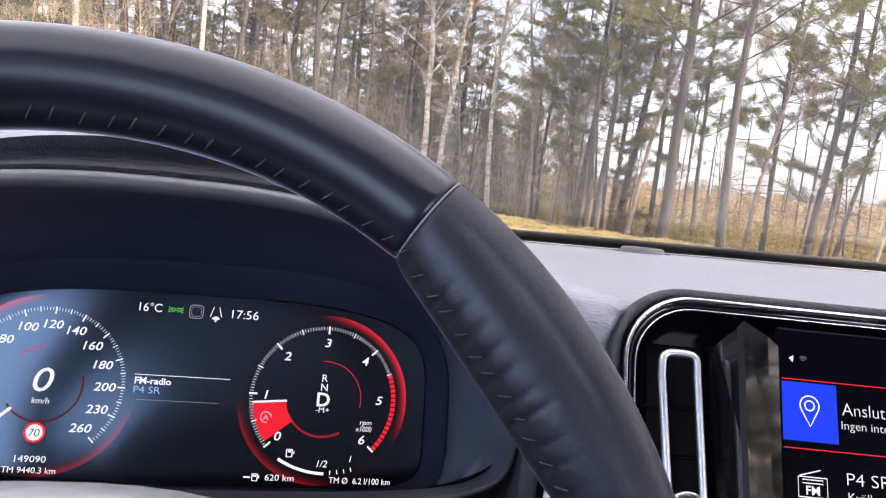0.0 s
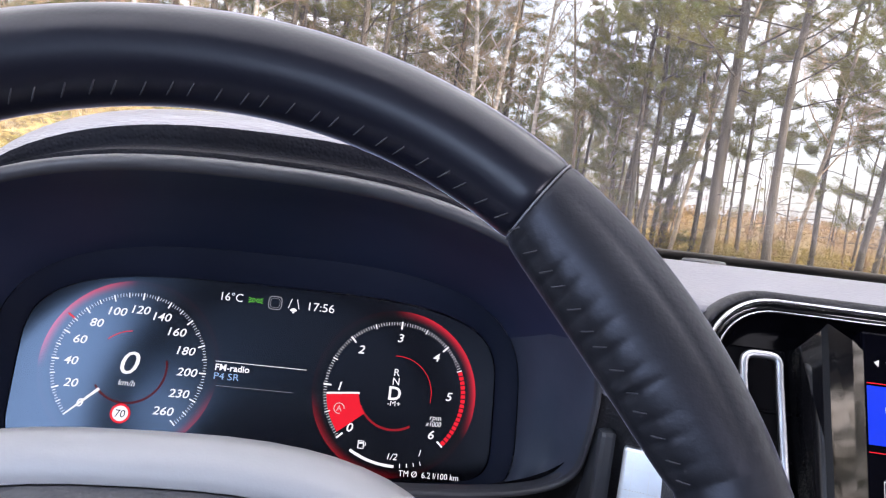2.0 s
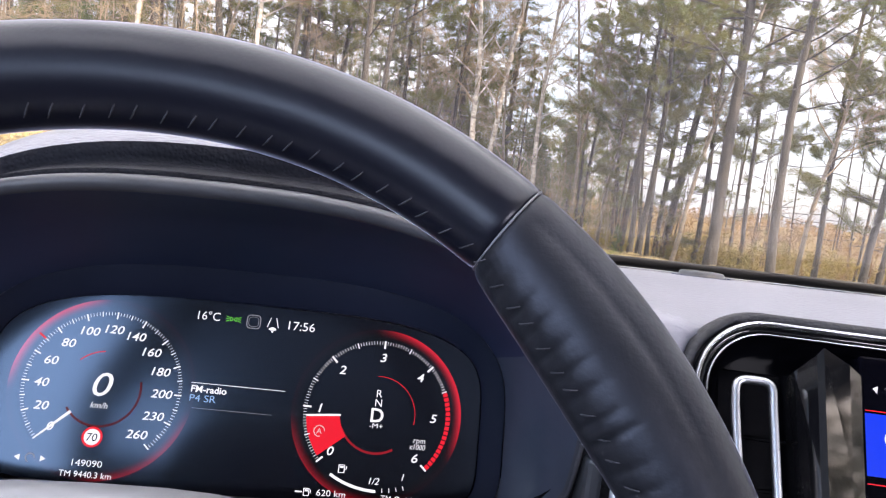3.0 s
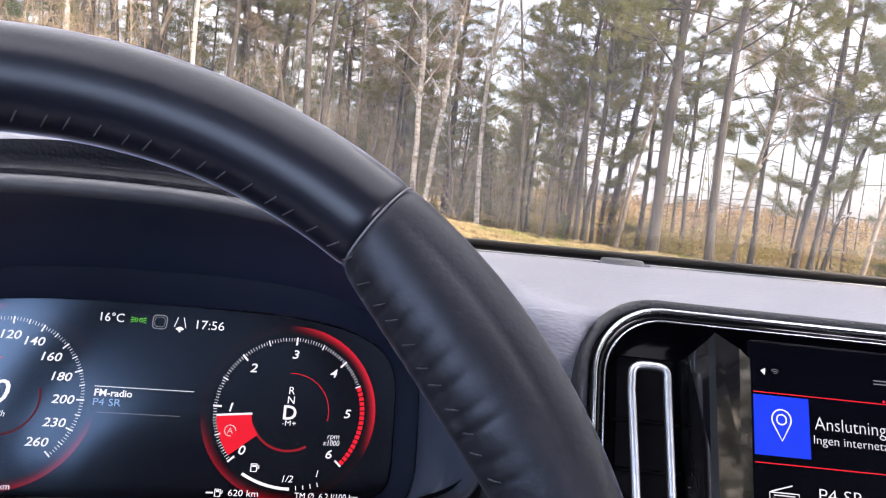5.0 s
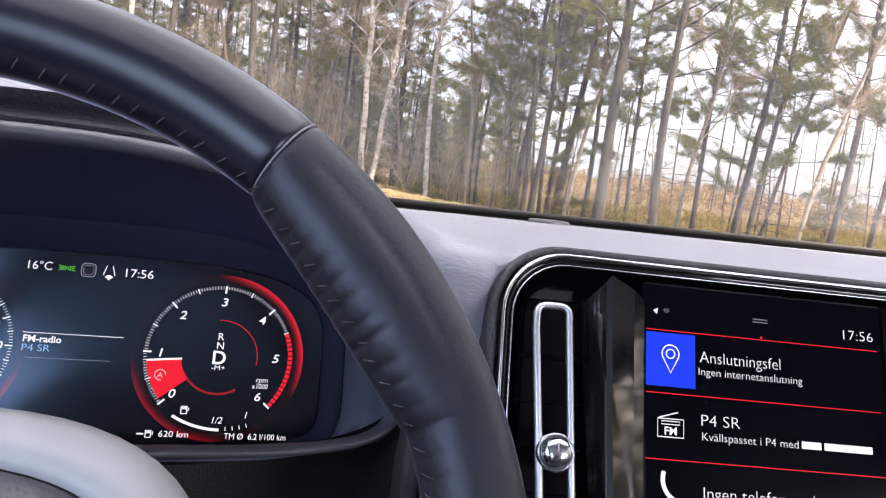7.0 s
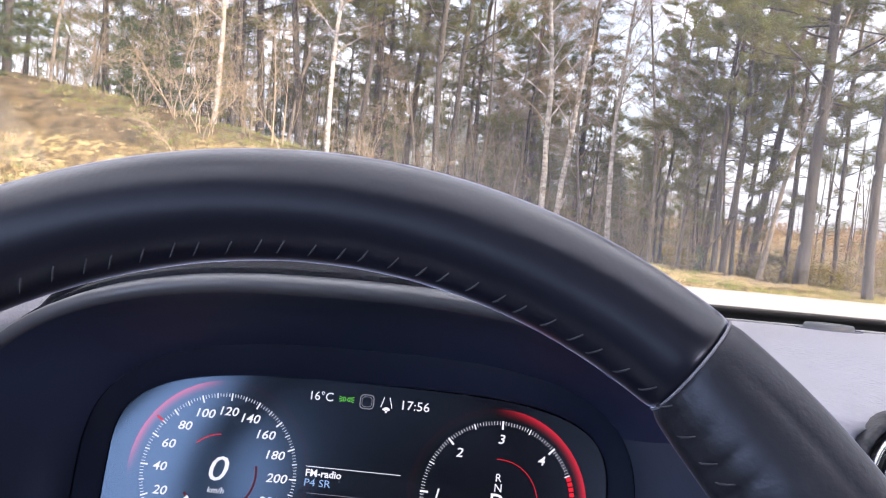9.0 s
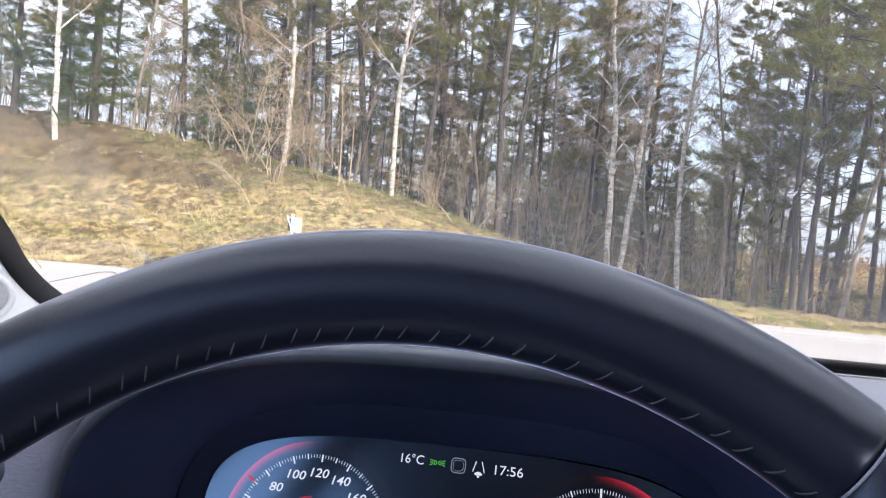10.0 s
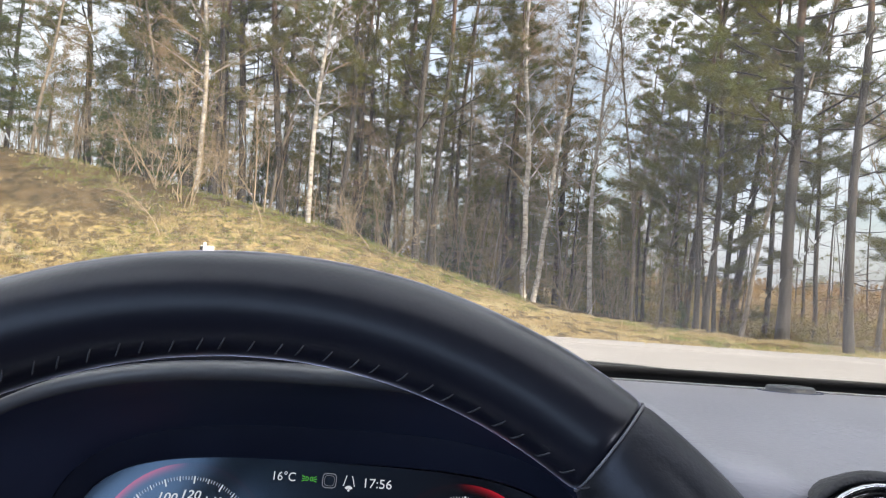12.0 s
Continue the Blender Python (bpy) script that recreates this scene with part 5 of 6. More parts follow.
class Growth:
    """Gathers tubes and leaves into two meshes: wood and foliage."""

    def __init__(self, seed):
        self.rnd, self.v, self.f, self.lv, self.lf, self.mi = random.Random(seed), [], [], [], [], []

    def tube(self, pts, radii, sides, slot=0):
        base, ref = len(self.v), None
        for i, p in enumerate(pts):
            d = pts[min(i + 1, len(pts) - 1)] - pts[max(i - 1, 0)]
            d.normalize()
            if ref is None:
                ref = d.orthogonal().normalized()
            u = ref - d * ref.dot(d)
            u.normalize()
            ref, w, r = u, d.cross(u), radii[i]
            for k in range(sides):
                a = k * math.tau / sides
                self.v.append(p + u * (r * math.cos(a)) + w * (r * math.sin(a)))
        for i in range(len(pts) - 1):
            for k in range(sides):
                a, b = base + i * sides + k, base + i * sides + (k + 1) % sides
                self.f.append((a, b, b + sides, a + sides))
                self.mi.append(slot)

    def way(self, spread=1.0, up=0.0):
        r = self.rnd
        a, z = r.uniform(0, math.tau), r.uniform(-1, 1)
        return Vector((math.cos(a) * spread, math.sin(a) * spread, z * spread + up)).normalized()

    def limb(self, p, d, length, r0, segs, wobble, lift, sides, slot=0):
        pts, rad = [p.copy()], [r0]
        for i in range(segs):
            d = (d + self.way() * wobble + Vector((0, 0, lift))).normalized()
            p = p + d * (length / segs)
            pts.append(p)
            rad.append(max(r0 * (1 - (i + 1) / segs) ** 0.8, 0.0035))
        self.tube(pts, rad, sides, slot)
        return pts

    def tuft(self, p, d, size, n, width):
        for _ in range(n):
            w = (d * 0.9 + self.way() * 0.9).normalized()
            s = w.cross(self.way()).normalized() * width
            q = p + self.way() * size * self.rnd.uniform(0.1, 0.9)
            L = size * self.rnd.uniform(0.6, 1.15)
            k = len(self.lv)
            self.lv += [q - s, q + s, q + w * L + s * 0.4]
            self.lf.append((k, k + 1, k + 2))

    def build(self, ob, wood_name, wood_mats, leaf_name="", leaf_mat=None):
        me = mesh_of(wood_name, self.v, self.f)
        for m in wood_mats:
            me.materials.append(m)
        if len(wood_mats) > 1:
            me.polygons.foreach_set("material_index", self.mi)
        part(wood_name, me, None, ob)
        if self.lv:
            part(leaf_name, mesh_of(leaf_name, self.lv, self.lf, False), leaf_mat, ob)
        return ob


def trunk_path(g, height, bend, segs=14):
    p, d, out = Vector((0, 0, -0.25)), Vector((g.rnd.uniform(-1, 1) * 0.03, g.rnd.uniform(-1, 1) * 0.03, 1)), []
    for i in range(segs + 1):
        out.append(p.copy())
        d = (d + Vector((g.rnd.uniform(-1, 1), g.rnd.uniform(-1, 1), 0)) * bend + Vector((0, 0, 0.1))).normalized()
        p = p + d * (height + 0.25) / segs
    return out


def along(pts, f):
    u = f * (len(pts) - 1)
    i = min(int(u), len(pts) - 2)
    return pts[i].lerp(pts[i + 1], u - i)


def make_pine(seed, height=17.0, base=0.20, foot=0.35, limbs=34, reach=2.6, dense=1.0, green=NEEDLE, detail=1.0):
    """A tall pine: tapered trunk, reddish above, tiers of limbs that carry needle tufts."""
    g = Growth(seed)
    t = trunk_path(g, height, 0.06)
    rad = [base * (1 - 0.80 * (i / (len(t) - 1)) ** 1.1) for i in range(len(t))]
    rad[0] *= 1.25
    g.tube(t[:7], rad[:7], 9, 0)
    g.tube(t[6:], rad[6:], 8, 1)
    for i in range(limbs):
        f = foot + (1 - foot) * ((i + g.rnd.random()) / limbs)
        p = along(t, min(f, 0.985))
        a = g.rnd.uniform(0, math.tau)
        L = reach * (1.12 - ((f - foot) / (1 - foot)) ** 1.6) * g.rnd.uniform(0.55, 1.15)
        d = Vector((math.cos(a), math.sin(a), g.rnd.uniform(-0.1, 0.28)))
        pts = g.limb(p, d.normalized(), L, base * 0.22, 6, 0.20, 0.05, 4, 0)
        for j in range(int(7 * dense)):
            q = along(pts, g.rnd.uniform(0.35, 1.0))
            dd = ((pts[-1] - pts[0]).normalized() + Vector((g.rnd.uniform(-1, 1), g.rnd.uniform(-1, 1), g.rnd.uniform(-0.1, 0.35))) * 0.9).normalized()
            tw = g.limb(q, dd, L * g.rnd.uniform(0.18, 0.42), 0.011, 3, 0.3, 0.06, 3, 0)
            for k in range(int(9 * dense)):
                g.tuft(along(tw, g.rnd.uniform(0.15, 1.0)), (tw[-1] - tw[0]).normalized(), 0.15, int(20 * detail), 0.0060)
    for i in range(12):
        f = g.rnd.uniform(0.08, foot + 0.1)
        a = g.rnd.uniform(0, math.tau)
        pts = g.limb(along(t, f), Vector((math.cos(a), math.sin(a), g.rnd.uniform(-0.3, 0.2))).normalized(), g.rnd.uniform(0.4, 1.6), 0.016, 4, 0.3, -0.02, 3, 0)
        if g.rnd.random() < 0.6:
            g.limb(along(pts, 0.5), g.way(), 0.5, 0.007, 3, 0.4, 0, 3, 0)
    return g


def make_birch(seed, height=15.0, base=0.13, limbs=26, reach=2.4, fork=False, first=0.22):
    """A leafless birch: pale trunk, rising limbs and fine hanging twigs. Slots: white bark, dark twigs."""
    g = Growth(seed)
    t = trunk_path(g, height, 0.085)
    g.tube(t, [base * (1 - 0.9 * (i / (len(t) - 1))) + 0.006 for i in range(len(t))], 8, 0)
    for i in range(limbs):
        f = first + (0.97 - first) * (i + g.rnd.random()) / limbs
        a = g.rnd.uniform(0, math.tau)
        L = reach * (1.1 - 0.75 * f) * g.rnd.uniform(0.5, 1.2)
        d = Vector((math.cos(a), math.sin(a), g.rnd.uniform(0.5, 1.3))).normalized()
        pts = g.limb(along(t, f), d, L, base * (1 - 0.8 * f) * 0.36 + 0.006, 6, 0.20, 0.03, 4, 0 if g.rnd.random() < 0.7 else 1)
        for j in range(11):
            tw = g.limb(along(pts, g.rnd.uniform(0.25, 1)), ((pts[-1] - pts[0]).normalized() + g.way() * 0.8).normalized(), L * g.rnd.uniform(0.2, 0.5), 0.008, 4, 0.25, 0.0, 3, 1)
            for k in range(5):
                g.limb(along(tw, g.rnd.uniform(0.2, 1)), ((tw[-1] - tw[0]).normalized() + g.way()).normalized(), g.rnd.uniform(0.2, 0.55), 0.005, 3, 0.3, -0.05, 3, 1)
    return g


def make_shrub(seed, stems=14, height=3.6, spread=0.7):
    """A leafless many-stemmed thicket of pale twigs."""
    g = Growth(seed)
    for i in range(stems):
        a = g.rnd.uniform(0, math.tau)
        d = Vector((math.cos(a) * spread, math.sin(a) * spread, 1)).normalized()
        p = Vector((math.cos(a) * 0.25 * g.rnd.random(), math.sin(a) * 0.25 * g.rnd.random(), -0.1))
        L = height * g.rnd.uniform(0.5, 1.1)
        pts = g.limb(p, d, L, 0.016, 12, 0.30, 0.04, 4)
        for j in range(13):
            tw = g.limb(along(pts, g.rnd.uniform(0.25, 1)), ((pts[-1] - pts[0]).normalized() + g.way() * 1.1).normalized(), L * g.rnd.uniform(0.12, 0.32), 0.0065, 6, 0.55, -0.05, 3)
            for k in range(6):
                g.limb(along(tw, g.rnd.uniform(0.2, 1)), g.way(1, 0.3), g.rnd.uniform(0.12, 0.4), 0.004, 3, 0.5, -0.05, 3)
    return g


def make_spruce(seed, height=4.0, wide=1.2):
    """A young spruce with drooping tiers."""
    g = Growth(seed)
    t = trunk_path(g, height, 0.02, 8)
    g.tube(t, [0.05 * height / 4 * (1 - 0.9 * i / 8) for i in range(9)], 6)
    n = int(16 * height)
    for i in range(n):
        f = 0.06 + 0.92 * i / n
        a = g.rnd.uniform(0, math.tau)
        L = wide * (1 - f) ** 0.8 * g.rnd.uniform(0.7, 1.1) + 0.08
        pts = g.limb(along(t, f), Vector((math.cos(a), math.sin(a), 0.1)).normalized(), L, 0.012, 4, 0.1, -0.04, 3)
        for k in range(int(5 + 9 * L)):
            g.tuft(along(pts, g.rnd.uniform(0.1, 1)), ((pts[-1] - pts[0]).normalized() + Vector((0, 0, -0.15))).normalized(), 0.15, 16, 0.0075)
    return g


def stand(ob, x, y, turn, s=1.0, lean=0.0):
    return copy_thing(ob, Matrix.Translation((x, y, ground_z(x, y))) @ Matrix.Rotation(radians(lean), 4, "Y") @ Matrix.Rotation(radians(turn), 4, "Z") @ Matrix.Diagonal((s, s, s, 1)))


def at_bearing(az, dist):
    return 0.05 + dist * math.sin(radians(az)), -0.43 + dist * math.cos(radians(az))


PINE_LABEL = "tall pine with scaly grey-brown bark and dark green needles"
pines = []
for k, (h, b, foot, n, reach) in enumerate(((17, 0.145, 0.26, 46, 3.2), (15, 0.075, 0.16, 44, 2.3), (18, 0.105, 0.22, 48, 2.8), (13, 0.065, 0.06, 50, 2.0))):
    x, y = at_bearing((27.4, 29.5, -0.6, -4.0)[k], (18.0, 24.5, 20.6, 27.0)[k])
    ob = thing("pine_tree", PINE_LABEL, "pine tree", Matrix.Translation((x, y, ground_z(x, y))), "pines on the crest")
    pines.append(make_pine(20 + k, h, b, foot, n, reach).build(ob, "trunk", (BARK_PINE, BARK_RED), "crown", NEEDLE))
births = []
for k, (h, b, n) in enumerate(((15, 0.088, 32), (13, 0.072, 30), (11, 0.05, 26))):
    x, y = at_bearing((8.3, 13.6, 3.0)[k], (21.0, 20.5, 23.0)[k])
    ob = thing("birch_tree", "leafless birch with pale flecked bark and fine brown twigs", "birch tree", Matrix.Translation((x, y, ground_z(x, y))), "birches on the crest")
    births.append(make_birch(40 + k, h, b, n).build(ob, "trunk", (BARK_BIRCH if k < 2 else BARK_GREY, TWIG)))

PINE_STANDS = (  # bearing, distance, kind, turn, size, lean
    (31.7, 17.2, 2, 40, 0.95, -1), (21.5, 19.5, 1, 80, 1.0, 0), (22.1, 19.6, 2, 160, 0.82, 1), (-7.1, 21.6, 2, 200, 0.85, 2), (0.75, 21.0, 2, 75, 0.9, 0),
    (-5.0, 24, 1, 10, 1, 1), (-14.5, 24.5, 0, 120, 0.9, 1), (-16.0, 25.5, 1, 50, 1.0, -1), (-22.5, 26, 3, 0, 1.0, 1), (-25.5, 27, 0, 70, 0.8, -2), (-30.5, 27, 1, 200, 0.95, 1), (-34, 26, 3, 90, 1, 0),
    (17.6, 24.5, 2, 45, 0.6, 0), (19.0, 27, 1, 130, 0.5, 0), (23.9, 23.0, 0, 260, 0.85, 1), (34.5, 21, 1, 15, 1, 2), (37.5, 19.5, 2, 100, 0.85, 3), (38.4, 20.2, 1, 300, 1.0, 6), (39.2, 20.5, 3, 60, 0.95, 9), (43.8, 19.0, 2, 210, 0.85, 4), (46.3, 20.5, 1, 140, 0.95, 3),
    (12.0, 27, 3, 30, 0.5, 0), (5.5, 28, 1, 220, 0.5, 1), (20.6, 23.0, 0, 330, 0.8, 1), (23.4, 25.5, 2, 100, 0.9, 0), (26.2, 22.5, 2, 250, 0.8, 2), (-11.5, 23.5, 0, 140, 0.85, -1), (-3.2, 25.0, 0, 250, 0.85, 1), (2.6, 24.0, 2, 330, 0.85, 0), (-18.8, 25.5, 0, 45, 0.85, 1),
    (-16.7, 22.5, 2, 265, 0.85, 0), (-5.4, 23.2, 2, 310, 0.8, 0), (6.45, 23.5, 1, 160, 0.9, 0), (17.1, 22.5, 1, 20, 0.62, 0), (22.8, 21.5, 3, 120, 0.95, 0))
for az, dist, k, turn, s, lean in PINE_STANDS:
    stand(pines[k], *at_bearing(az, dist), turn, s, lean)
BIRCH_STANDS = (
    (9.0, 21.2, 0, 140, 0.95, 4), (-9.3, 21.0, 1, 30, 1.05, 3), (-18.0, 21.8, 1, 200, 1.0, -1), (24.6, 19.6, 2, 90, 1.2, 5), (-33.9, 23.5, 0, 20, 0.9, 0), (4.5, 24, 2, 60, 1, 0), (6.0, 25, 2, 160, 1.0, 2), (-2.2, 23.5, 2, 250, 1, -2), (33.3, 19.6, 2, 10, 1.1, 2), (16.8, 21, 2, 290, 1, 1),
    (-12.5, 23.5, 2, 100, 1, 4), (11.2, 23.0, 2, 200, 0.9, -1), (18.9, 22.0, 2, 20, 1.0, 0), (41.6, 17.5, 2, 50, 1, 6), (-20.5, 24, 2, 330, 1, -3), (-29, 24.5, 2, 75, 1, 1))
for az, dist, k, turn, s, lean in BIRCH_STANDS:
    stand(births[k], *at_bearing(az, dist), turn, s, lean)
x, y = at_bearing(-18.6, 20.3)
ob = thing("bare_shrub", "tangled leafless shrub with pale grey twigs", "shrub", Matrix.Translation((x, y, ground_z(x, y))), "shrubs on the crest")
shrub = make_shrub(61, 7, 5.6, 0.32).build(ob, "twigs", (TWIG_PALE,))
for az, dist, turn, s in ((-20.5, 21.5, 80, 0.9), (-15.5, 21, 170, 0.7), (-23, 22.5, 30, 0.8), (-6.0, 21.5, 120, 0.6), (-3.0, 22, 260, 0.7), (1.5, 22.5, 10, 0.6), (5.5, 22, 200, 0.7), (12, 21.5, 60, 0.55), (-27, 23.5, 300, 0.7), (16, 22.5, 90, 0.6)):
    stand(shrub, *at_bearing(az, dist), turn, s)
x, y = at_bearing(20.5, 18.6)
ob = thing("young_spruce", "small dark green young conifer at the wood's edge", "conifer", Matrix.Translation((x, y, ground_z(x, y))), "young conifers")
spruce = make_spruce(71, 3.2, 1.0).build(ob, "trunk", (BARK_PINE,), "needles", NEEDLE_DARK)
spruce.matrix_basis = spruce.matrix_basis @ Matrix.Diagonal((0.22, 0.22, 0.22, 1))
for az, dist, turn, s in ((4.0, 22.0, 40, 0.6), (2.6, 23, 100, 0.5), (-4.2, 23.5, 10, 0.7), (-21.5, 23.5, 80, 1.0), (-24.5, 24, 200, 0.8), (13.5, 26, 0, 1.2), (16.5, 28, 30, 1.4), (8.0, 27, 60, 1.3), (-8.5, 28, 90, 1.2), (-13, 27, 20, 1.1), (-33, 25, 20, 1.1)):
    copy_thing(spruce, Matrix.Translation((*at_bearing(az, dist), ground_z(*at_bearing(az, dist)) - 0.05)) @ Matrix.Rotation(radians(turn), 4, "Z") @ Matrix.Diagonal((s / 0.22, s / 0.22, s / 0.22, 1)))

x, y = at_bearing(-31.6, 25.5)
ob = thing("spruce_tree", "tall dark green conifer with drooping tiers of needles", "conifer", Matrix.Translation((x, y, ground_z(x, y))), "tall conifers")
tall = make_spruce(72, 11.0, 2.1).build(ob, "trunk", (BARK_PINE,), "needles", NEEDLE_DARK)
x, y = at_bearing(7.0, 26.5)
ob = thing("spruce_tree", "tall olive-brown conifer behind the birches", "conifer", Matrix.Translation((x, y, ground_z(x, y))), "tall conifers")
olive = make_spruce(73, 12.0, 2.0).build(ob, "trunk", (BARK_PINE,), "needles", NEEDLE)
for kind, az, dist, turn, s in ((tall, -21.3, 25.0, 150, 0.8), (tall, 1.8, 29.0, 20, 0.9), (olive, 10.8, 25.5, 70, 0.95), (olive, 13.2, 28.0, 200, 0.5), (olive, 16.2, 26.5, 120, 0.45), (olive, 4.2, 28.0, 250, 0.55), (olive, -11.5, 27.5, 40, 0.9), (olive, -5.8, 26.0, 310, 0.75), (olive, 19.8, 29.5, 10, 0.5), (tall, -36.5, 26.0, 220, 0.9), (olive, -16.8, 27.0, 170, 0.95)):
    stand(kind, *at_bearing(az, dist), turn, s)

# bare saplings that lean out over the bank
def make_sapling(seed, reach, rise, thick=0.022):
    g = Growth(seed)
    pts = [Vector((reach * f ** 1.2, 0.25 * math.sin(3 * f), rise * (1 - (1 - f) ** 1.4))) for f in [k / 10 for k in range(11)]]
    g.tube(pts, [thick * (1 - 0.85 * k / 10) for k in range(11)], 6)
    for j in range(22):
        f = g.rnd.uniform(0.3, 1.0)
        tw = g.limb(along(pts, f), (Vector((reach, 0, rise)).normalized() + g.way() * 0.9).normalized(), g.rnd.uniform(0.3, 1.0), 0.008, 5, 0.35, 0.03, 3)
        for k in range(4):
            g.limb(along(tw, g.rnd.uniform(0.2, 1)), g.way(1, 0.3), g.rnd.uniform(0.12, 0.4), 0.0045, 3, 0.4, 0, 3)
    return g


for k, (az, dist, reach, rise) in enumerate(((-12.9, 19.6, -1.65, 1.9), (-20.2, 18.6, -1.25, 1.15), (-4.3, 19.6, -1.15, 0.95), (-2.4, 19.8, 1.2, 1.1), (-13.6, 20.6, -0.25, 3.4), (-12.8, 20.8, -0.1, 3.2))):
    x, y = at_bearing(az, dist)
    ob = thing("bare_sapling", "thin pale leafless sapling on the crest of the bank", "sapling", Matrix.Translation((x, y, ground_z(x, y) - 0.05)), "saplings on the crest")
    make_sapling(110 + k, reach, rise).build(ob, "stem", (TWIG_PALE,))

# unseen trees added beside the lay-by, to keep the low sun off the car
for az, dist, turn, s in ((119, 25, 130, 1.35), (124, 20, 200, 1.2), (129, 25, 260, 1.35), (133, 20, 20, 1.2), (137, 25, 320, 1.4), (141, 20, 75, 1.25), (146, 24, 150, 1.35), (151, 20, 220, 1.2), (156, 24, 290, 1.3), (162, 21, 40, 1.2), (131, 29, 66, 1.5), (139, 29, 160, 1.5), (147, 29, 10, 1.5), (123, 29, 100, 1.5)):
    stand(tall, *at_bearing(az, dist), turn, s)

# the wood behind: thin trunks, brush and needle masses too many to count
g = Growth(90)
for i in range(520):
    az, dist = g.rnd.uniform(-48, 60), 25 + 45 * g.rnd.random() ** 1.3
    if az > 23 and g.rnd.random() < 0.6 or (13 < az < 23 and g.rnd.random() < 0.35 or -38 < az < -23 and g.rnd.random() < 0.7):
        continue
    x, y = at_bearing(az, dist)
    z, h, r = ground_z(x, y) - 0.2, g.rnd.uniform(5, 14), g.rnd.uniform(0.02, 0.065)
    # low young growth leaves the sky open in two gaps
    h = min(h, (0.19 if 3 < az < 6 or 13 < az < 16.5 or -31 < az < -23 else 0.36) * dist * g.rnd.uniform(0.7, 1.1))
    p = g.limb(Vector((x, y, z)), Vector((g.rnd.uniform(-0.06, 0.06), 0, 1)), h, r, 7, 0.04, 0.05, 5, 0 if g.rnd.random() < 0.7 or az > 22 else 1)
    leafy = i % 4 and (az < 24 or i % 9 == 0)
    for j in range(16):
        q = along(p, g.rnd.uniform(0.08, 0.97))
        tw = g.limb(q, g.way(1, 0.25), g.rnd.uniform(0.6, 2.0), 0.012 if az < 23 else 0.008, 3, 0.25, 0.02, 3, 2 if az < 22 else 3)
        if leafy:
            for k in range(4):
                g.tuft(along(tw, g.rnd.uniform(0.3, 1)), g.way(1, 0.1), 0.25, 26, 0.0095)
back = thing("wood_edge", "dense mixed wood of thin trunks behind the crest", "woodland", kind="stuff")
g.build(back, "thin_trunks", (BARK_PINE, BARK_BIRCH, TWIG, TWIG_BROWN), "needle_masses", NEEDLE)

# leafless brush between the trunks
g = Growth(92)
for i in range(1000):
    az, dist = g.rnd.uniform(-44, 56), 18.5 + 26 * g.rnd.random() ** 1.4
    x, y = at_bearing(az, dist)
    if y < crest(x)[0] + 0.4:
        continue
    tone = 2 if az > 20 else 0 if i % 3 else 1
    z, h = ground_z(x, y) - 0.1, g.rnd.uniform(1.0, 5.0) * (0.5 if az > 21 else 1.0)
    p = g.limb(Vector((x, y, z)), g.way(0.25, 1), h, 0.008 + 0.003 * h, 6, 0.10, 0.03, 3, tone)
    for j in range(7):
        tw = g.limb(along(p, g.rnd.uniform(0.2, 1)), g.way(1, 0.5), h * g.rnd.uniform(0.15, 0.4), 0.006, 3, 0.3, 0.02, 3, tone)
        for k in range(3):
            g.limb(along(tw, g.rnd.uniform(0.2, 1)), g.way(1, 0.3), g.rnd.uniform(0.2, 0.5), 0.0045, 2, 0.3, 0, 3, tone)
brush = thing("brushwood", "leafless grey-brown brush among the trees", "brush", kind="stuff")
g.build(brush, "twigs", (TWIG, TWIG_PALE, TWIG_BROWN))

# low olive undergrowth at the foot of the trees
g = Growth(93)
for i in range(520):
    az, dist = g.rnd.uniform(-30, 56), 21 + 34 * g.rnd.random() ** 1.2
    x, y = at_bearing(az, dist)
    if y < crest(x)[0] + 1.5 or az < 16 and i % 3:
        continue
    z, h = ground_z(x, y), g.rnd.uniform(0.4, 1.3)
    for k in range(22):
        f = g.rnd.random()
        way = g.way()
        g.tuft(Vector((x, y, z + h * f * 0.9)) + Vector((way.x, way.y, 0)) * h * 0.7 * (1 - 0.6 * f), Vector((way.x, way.y, 0.6)).normalized(), 0.2, 7, 0.016)
under = thing("undergrowth", "low olive-green undergrowth between the trunks", "undergrowth", kind="stuff")
part("leaves", mesh_of("leaves", g.lv, g.lf, False), UNDERGROWTH, under)

# far ridge of woods across the valley
g = Growth(95)
for i in range(1700):
    az, dist = g.rnd.uniform(-30, 75), 105 + 120 * g.rnd.random()
    x, y = at_bearing(az, dist)
    z = ground_z(x, y)
    h = g.rnd.uniform(1.2, 3.2)
    for k in range(16):
        f = g.rnd.random()
        g.tuft(Vector((x, y, z)) + Vector((g.rnd.uniform(-1, 1), 0, 0)) * h * 0.3 * (1 - f) + Vector((0, 0, h * (0.1 + 0.85 * f))), Vector((0, 0, 0.4)), h * 0.13, 6, 0.10)
far = thing("far_woods", "distant brownish wooded ridge in haze", "woodland", kind="stuff")
part("crowns", mesh_of("crowns", g.lv, g.lf, False), FARWOOD, far)

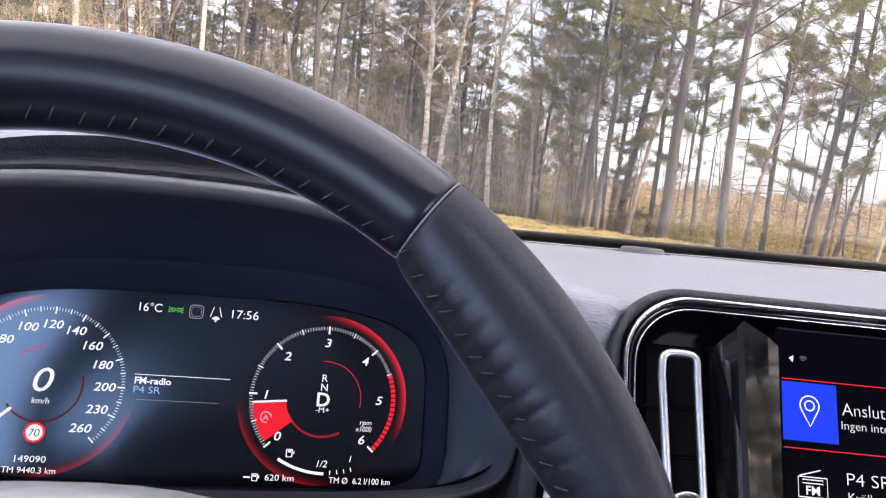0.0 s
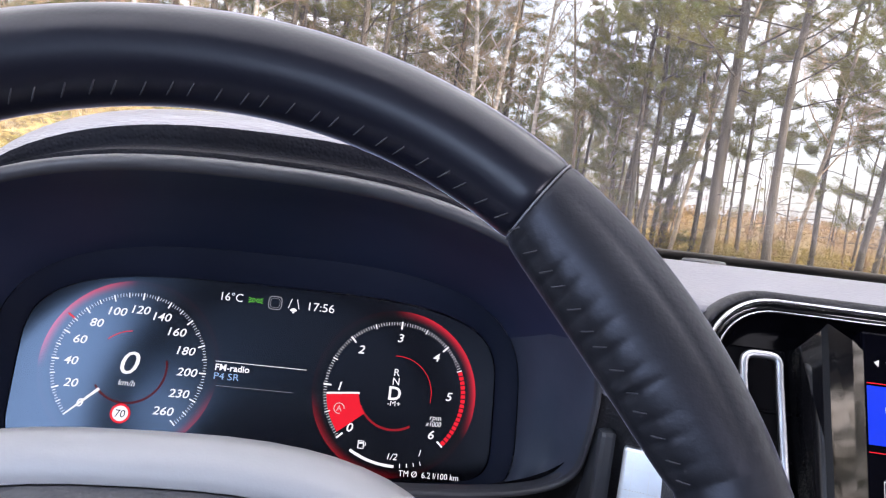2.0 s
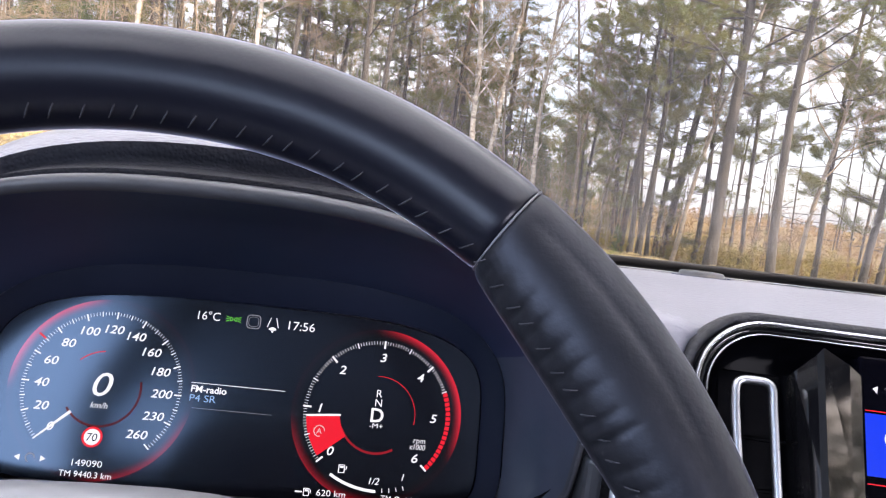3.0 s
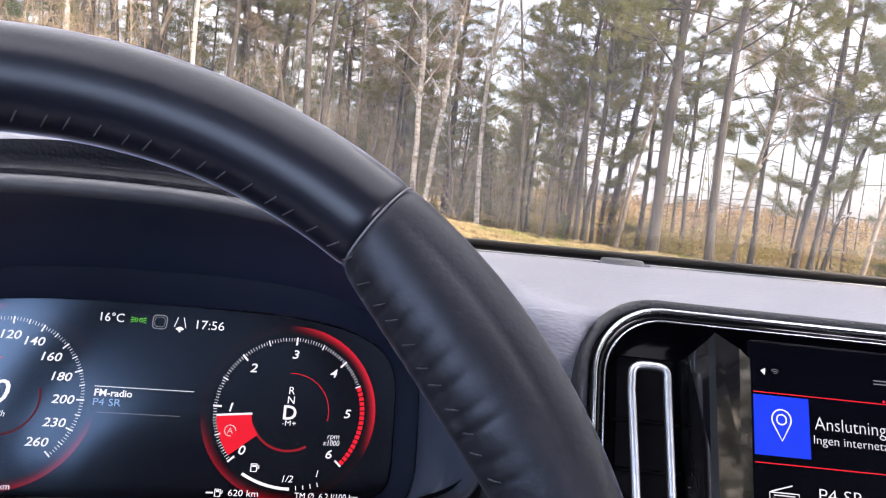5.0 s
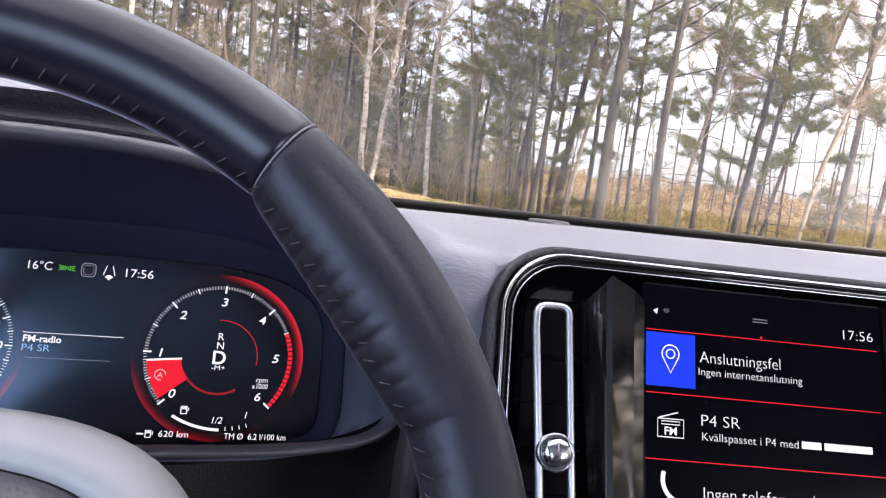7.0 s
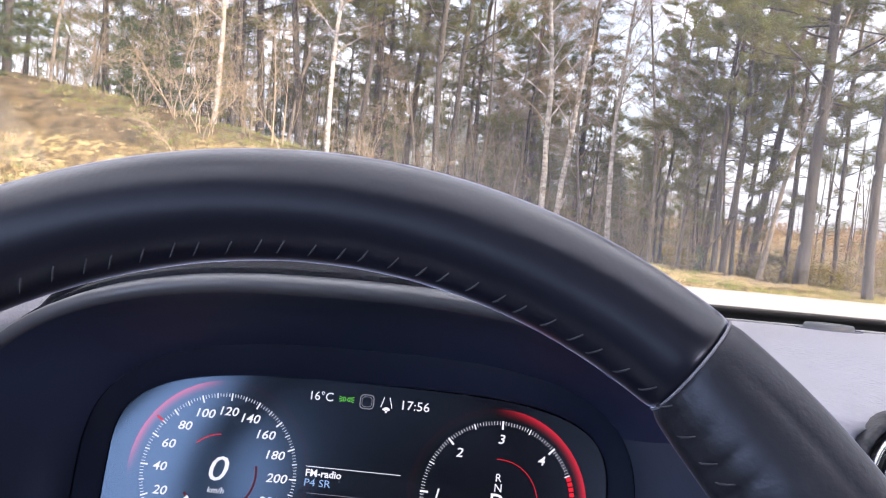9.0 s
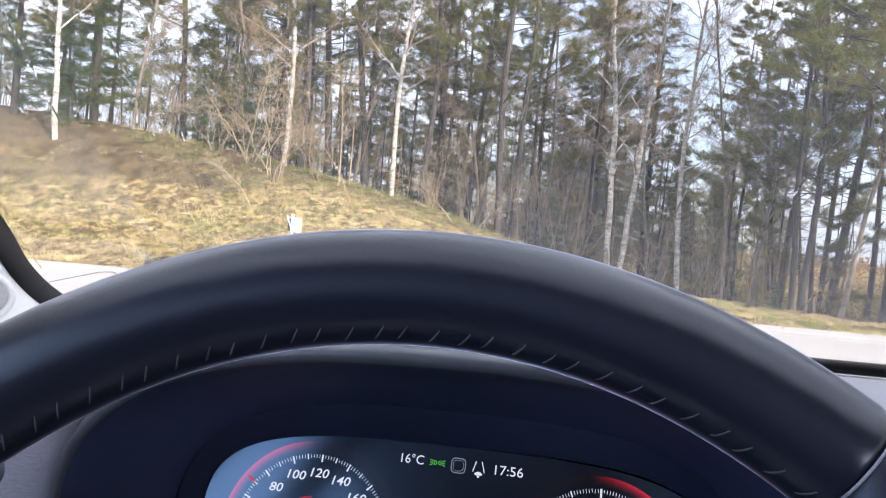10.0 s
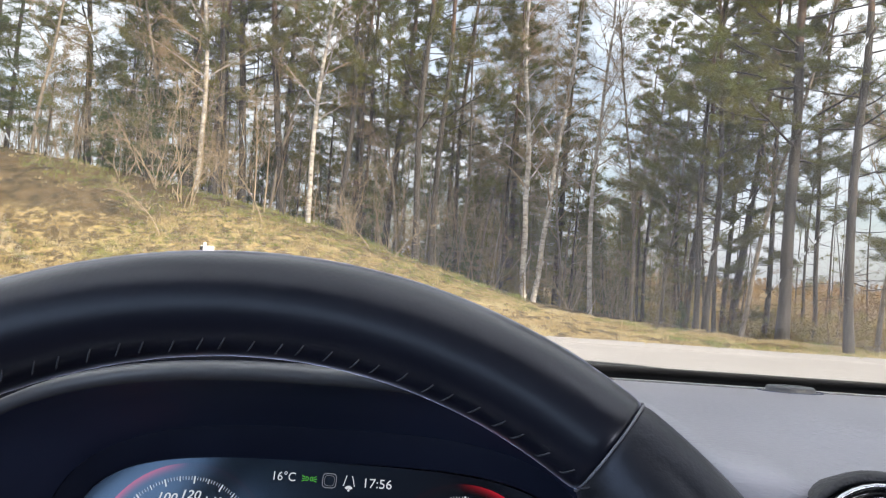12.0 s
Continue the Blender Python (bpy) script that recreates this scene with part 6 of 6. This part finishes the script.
# low dark mounds: one of bare earth by the road, a small one as the marker post's shadow
def make_mound(az, dist, wide, deep, tall_, seed):
    x, y = at_bearing(az, dist)
    mound = thing("earth_mound", "low dark mound in the grass, for bare earth and shadow", "earth mound", Matrix.Translation((x, y, ground_z(x, y) - 0.02)), "earth mounds on the bank")
    rnd = random.Random(seed)
    part("earth", loft([[(wide * r * math.cos(k * math.tau / 30) * (1 + 0.12 * math.sin(k * 2.3)), deep * r * math.sin(k * math.tau / 30) * (1 + 0.15 * math.sin(k * 1.7)), tall_ * h + rnd.uniform(-0.03, 0.03)) for k in range(30)] for r, h in ((1, -0.6), (0.85, 0.3), (0.6, 0.7), (0.3, 0.95), (0.02, 1.0))], True, False, True, "earth"), EARTH, mound)


make_mound(-25.3, 15.7, 0.70, 0.42, 0.17, 8)
# dark shape in place of the shadow beside the post
make_mound(-14.9, 14.9, 0.36, 0.25, 0.16, 9)

# rough grass on the bank and along the verge
for name, mat, n, seed, label in (("dry_grass", GRASS, 110000, 5, "long dry yellow grass on the bank"), ("green_grass", GREENGRASS, 42000, 6, "short green grass among the dry")):
    g = Growth(seed)
    r = g.rnd
    while len(g.lf) < n:
        x = r.uniform(-19, 24)
        cy = crest(x)[0]
        y = ROAD_FAR + 0.12 + (cy + 1.0 - ROAD_FAR) * r.random()
        if abs(x - 0.0) > 1.25 * y:
            continue
        if y > cy - 0.5 - bare_band(x) + 1.0 * noise.noise(Vector((x * 0.5, y * 0.9, 9))) and mat is GRASS and r.random() < 0.88:
            continue
        if mat is GRASS and noise.noise(Vector((x * 1.9, y * 1.9, 11))) + 0.7 * noise.noise(Vector((x * 5.5, y * 5.5, 2))) < r.uniform(0.04, 0.24):
            continue
        patch = noise.noise(Vector((x * 0.25, y * 0.4, 4)))
        if mat is GREENGRASS and patch < 0.16 and (y < cy - 3.2 or not -7.5 < x < 3 or r.random() < 0.15):
            continue
        z = ground_z(x, y)
        for k in range(9):
            q = Vector((x + r.gauss(0, 0.06), y + r.gauss(0, 0.06), z - 0.01))
            h = r.uniform(0.04, 0.13) * (0.7 if x > 3 else 1.0) * (1.0 + 1.2 * max(0.0, noise.noise(Vector((x * 1.1, y * 1.1, 21)))))
            w = Vector((r.gauss(0, 0.5), r.gauss(0, 0.5), 1)).normalized()
            s = Vector((r.uniform(-1, 1), r.uniform(-0.4, 0.4), 0)).normalized() * 0.0055
            c = len(g.lv)
            g.lv += [q - s, q + s, q + w * h]
            g.lf.append((c, c + 1, c + 2))
    grass = thing(name, label, "grass", kind="stuff")
    part("blades", mesh_of("blades", g.lv, g.lf, False), mat, grass)
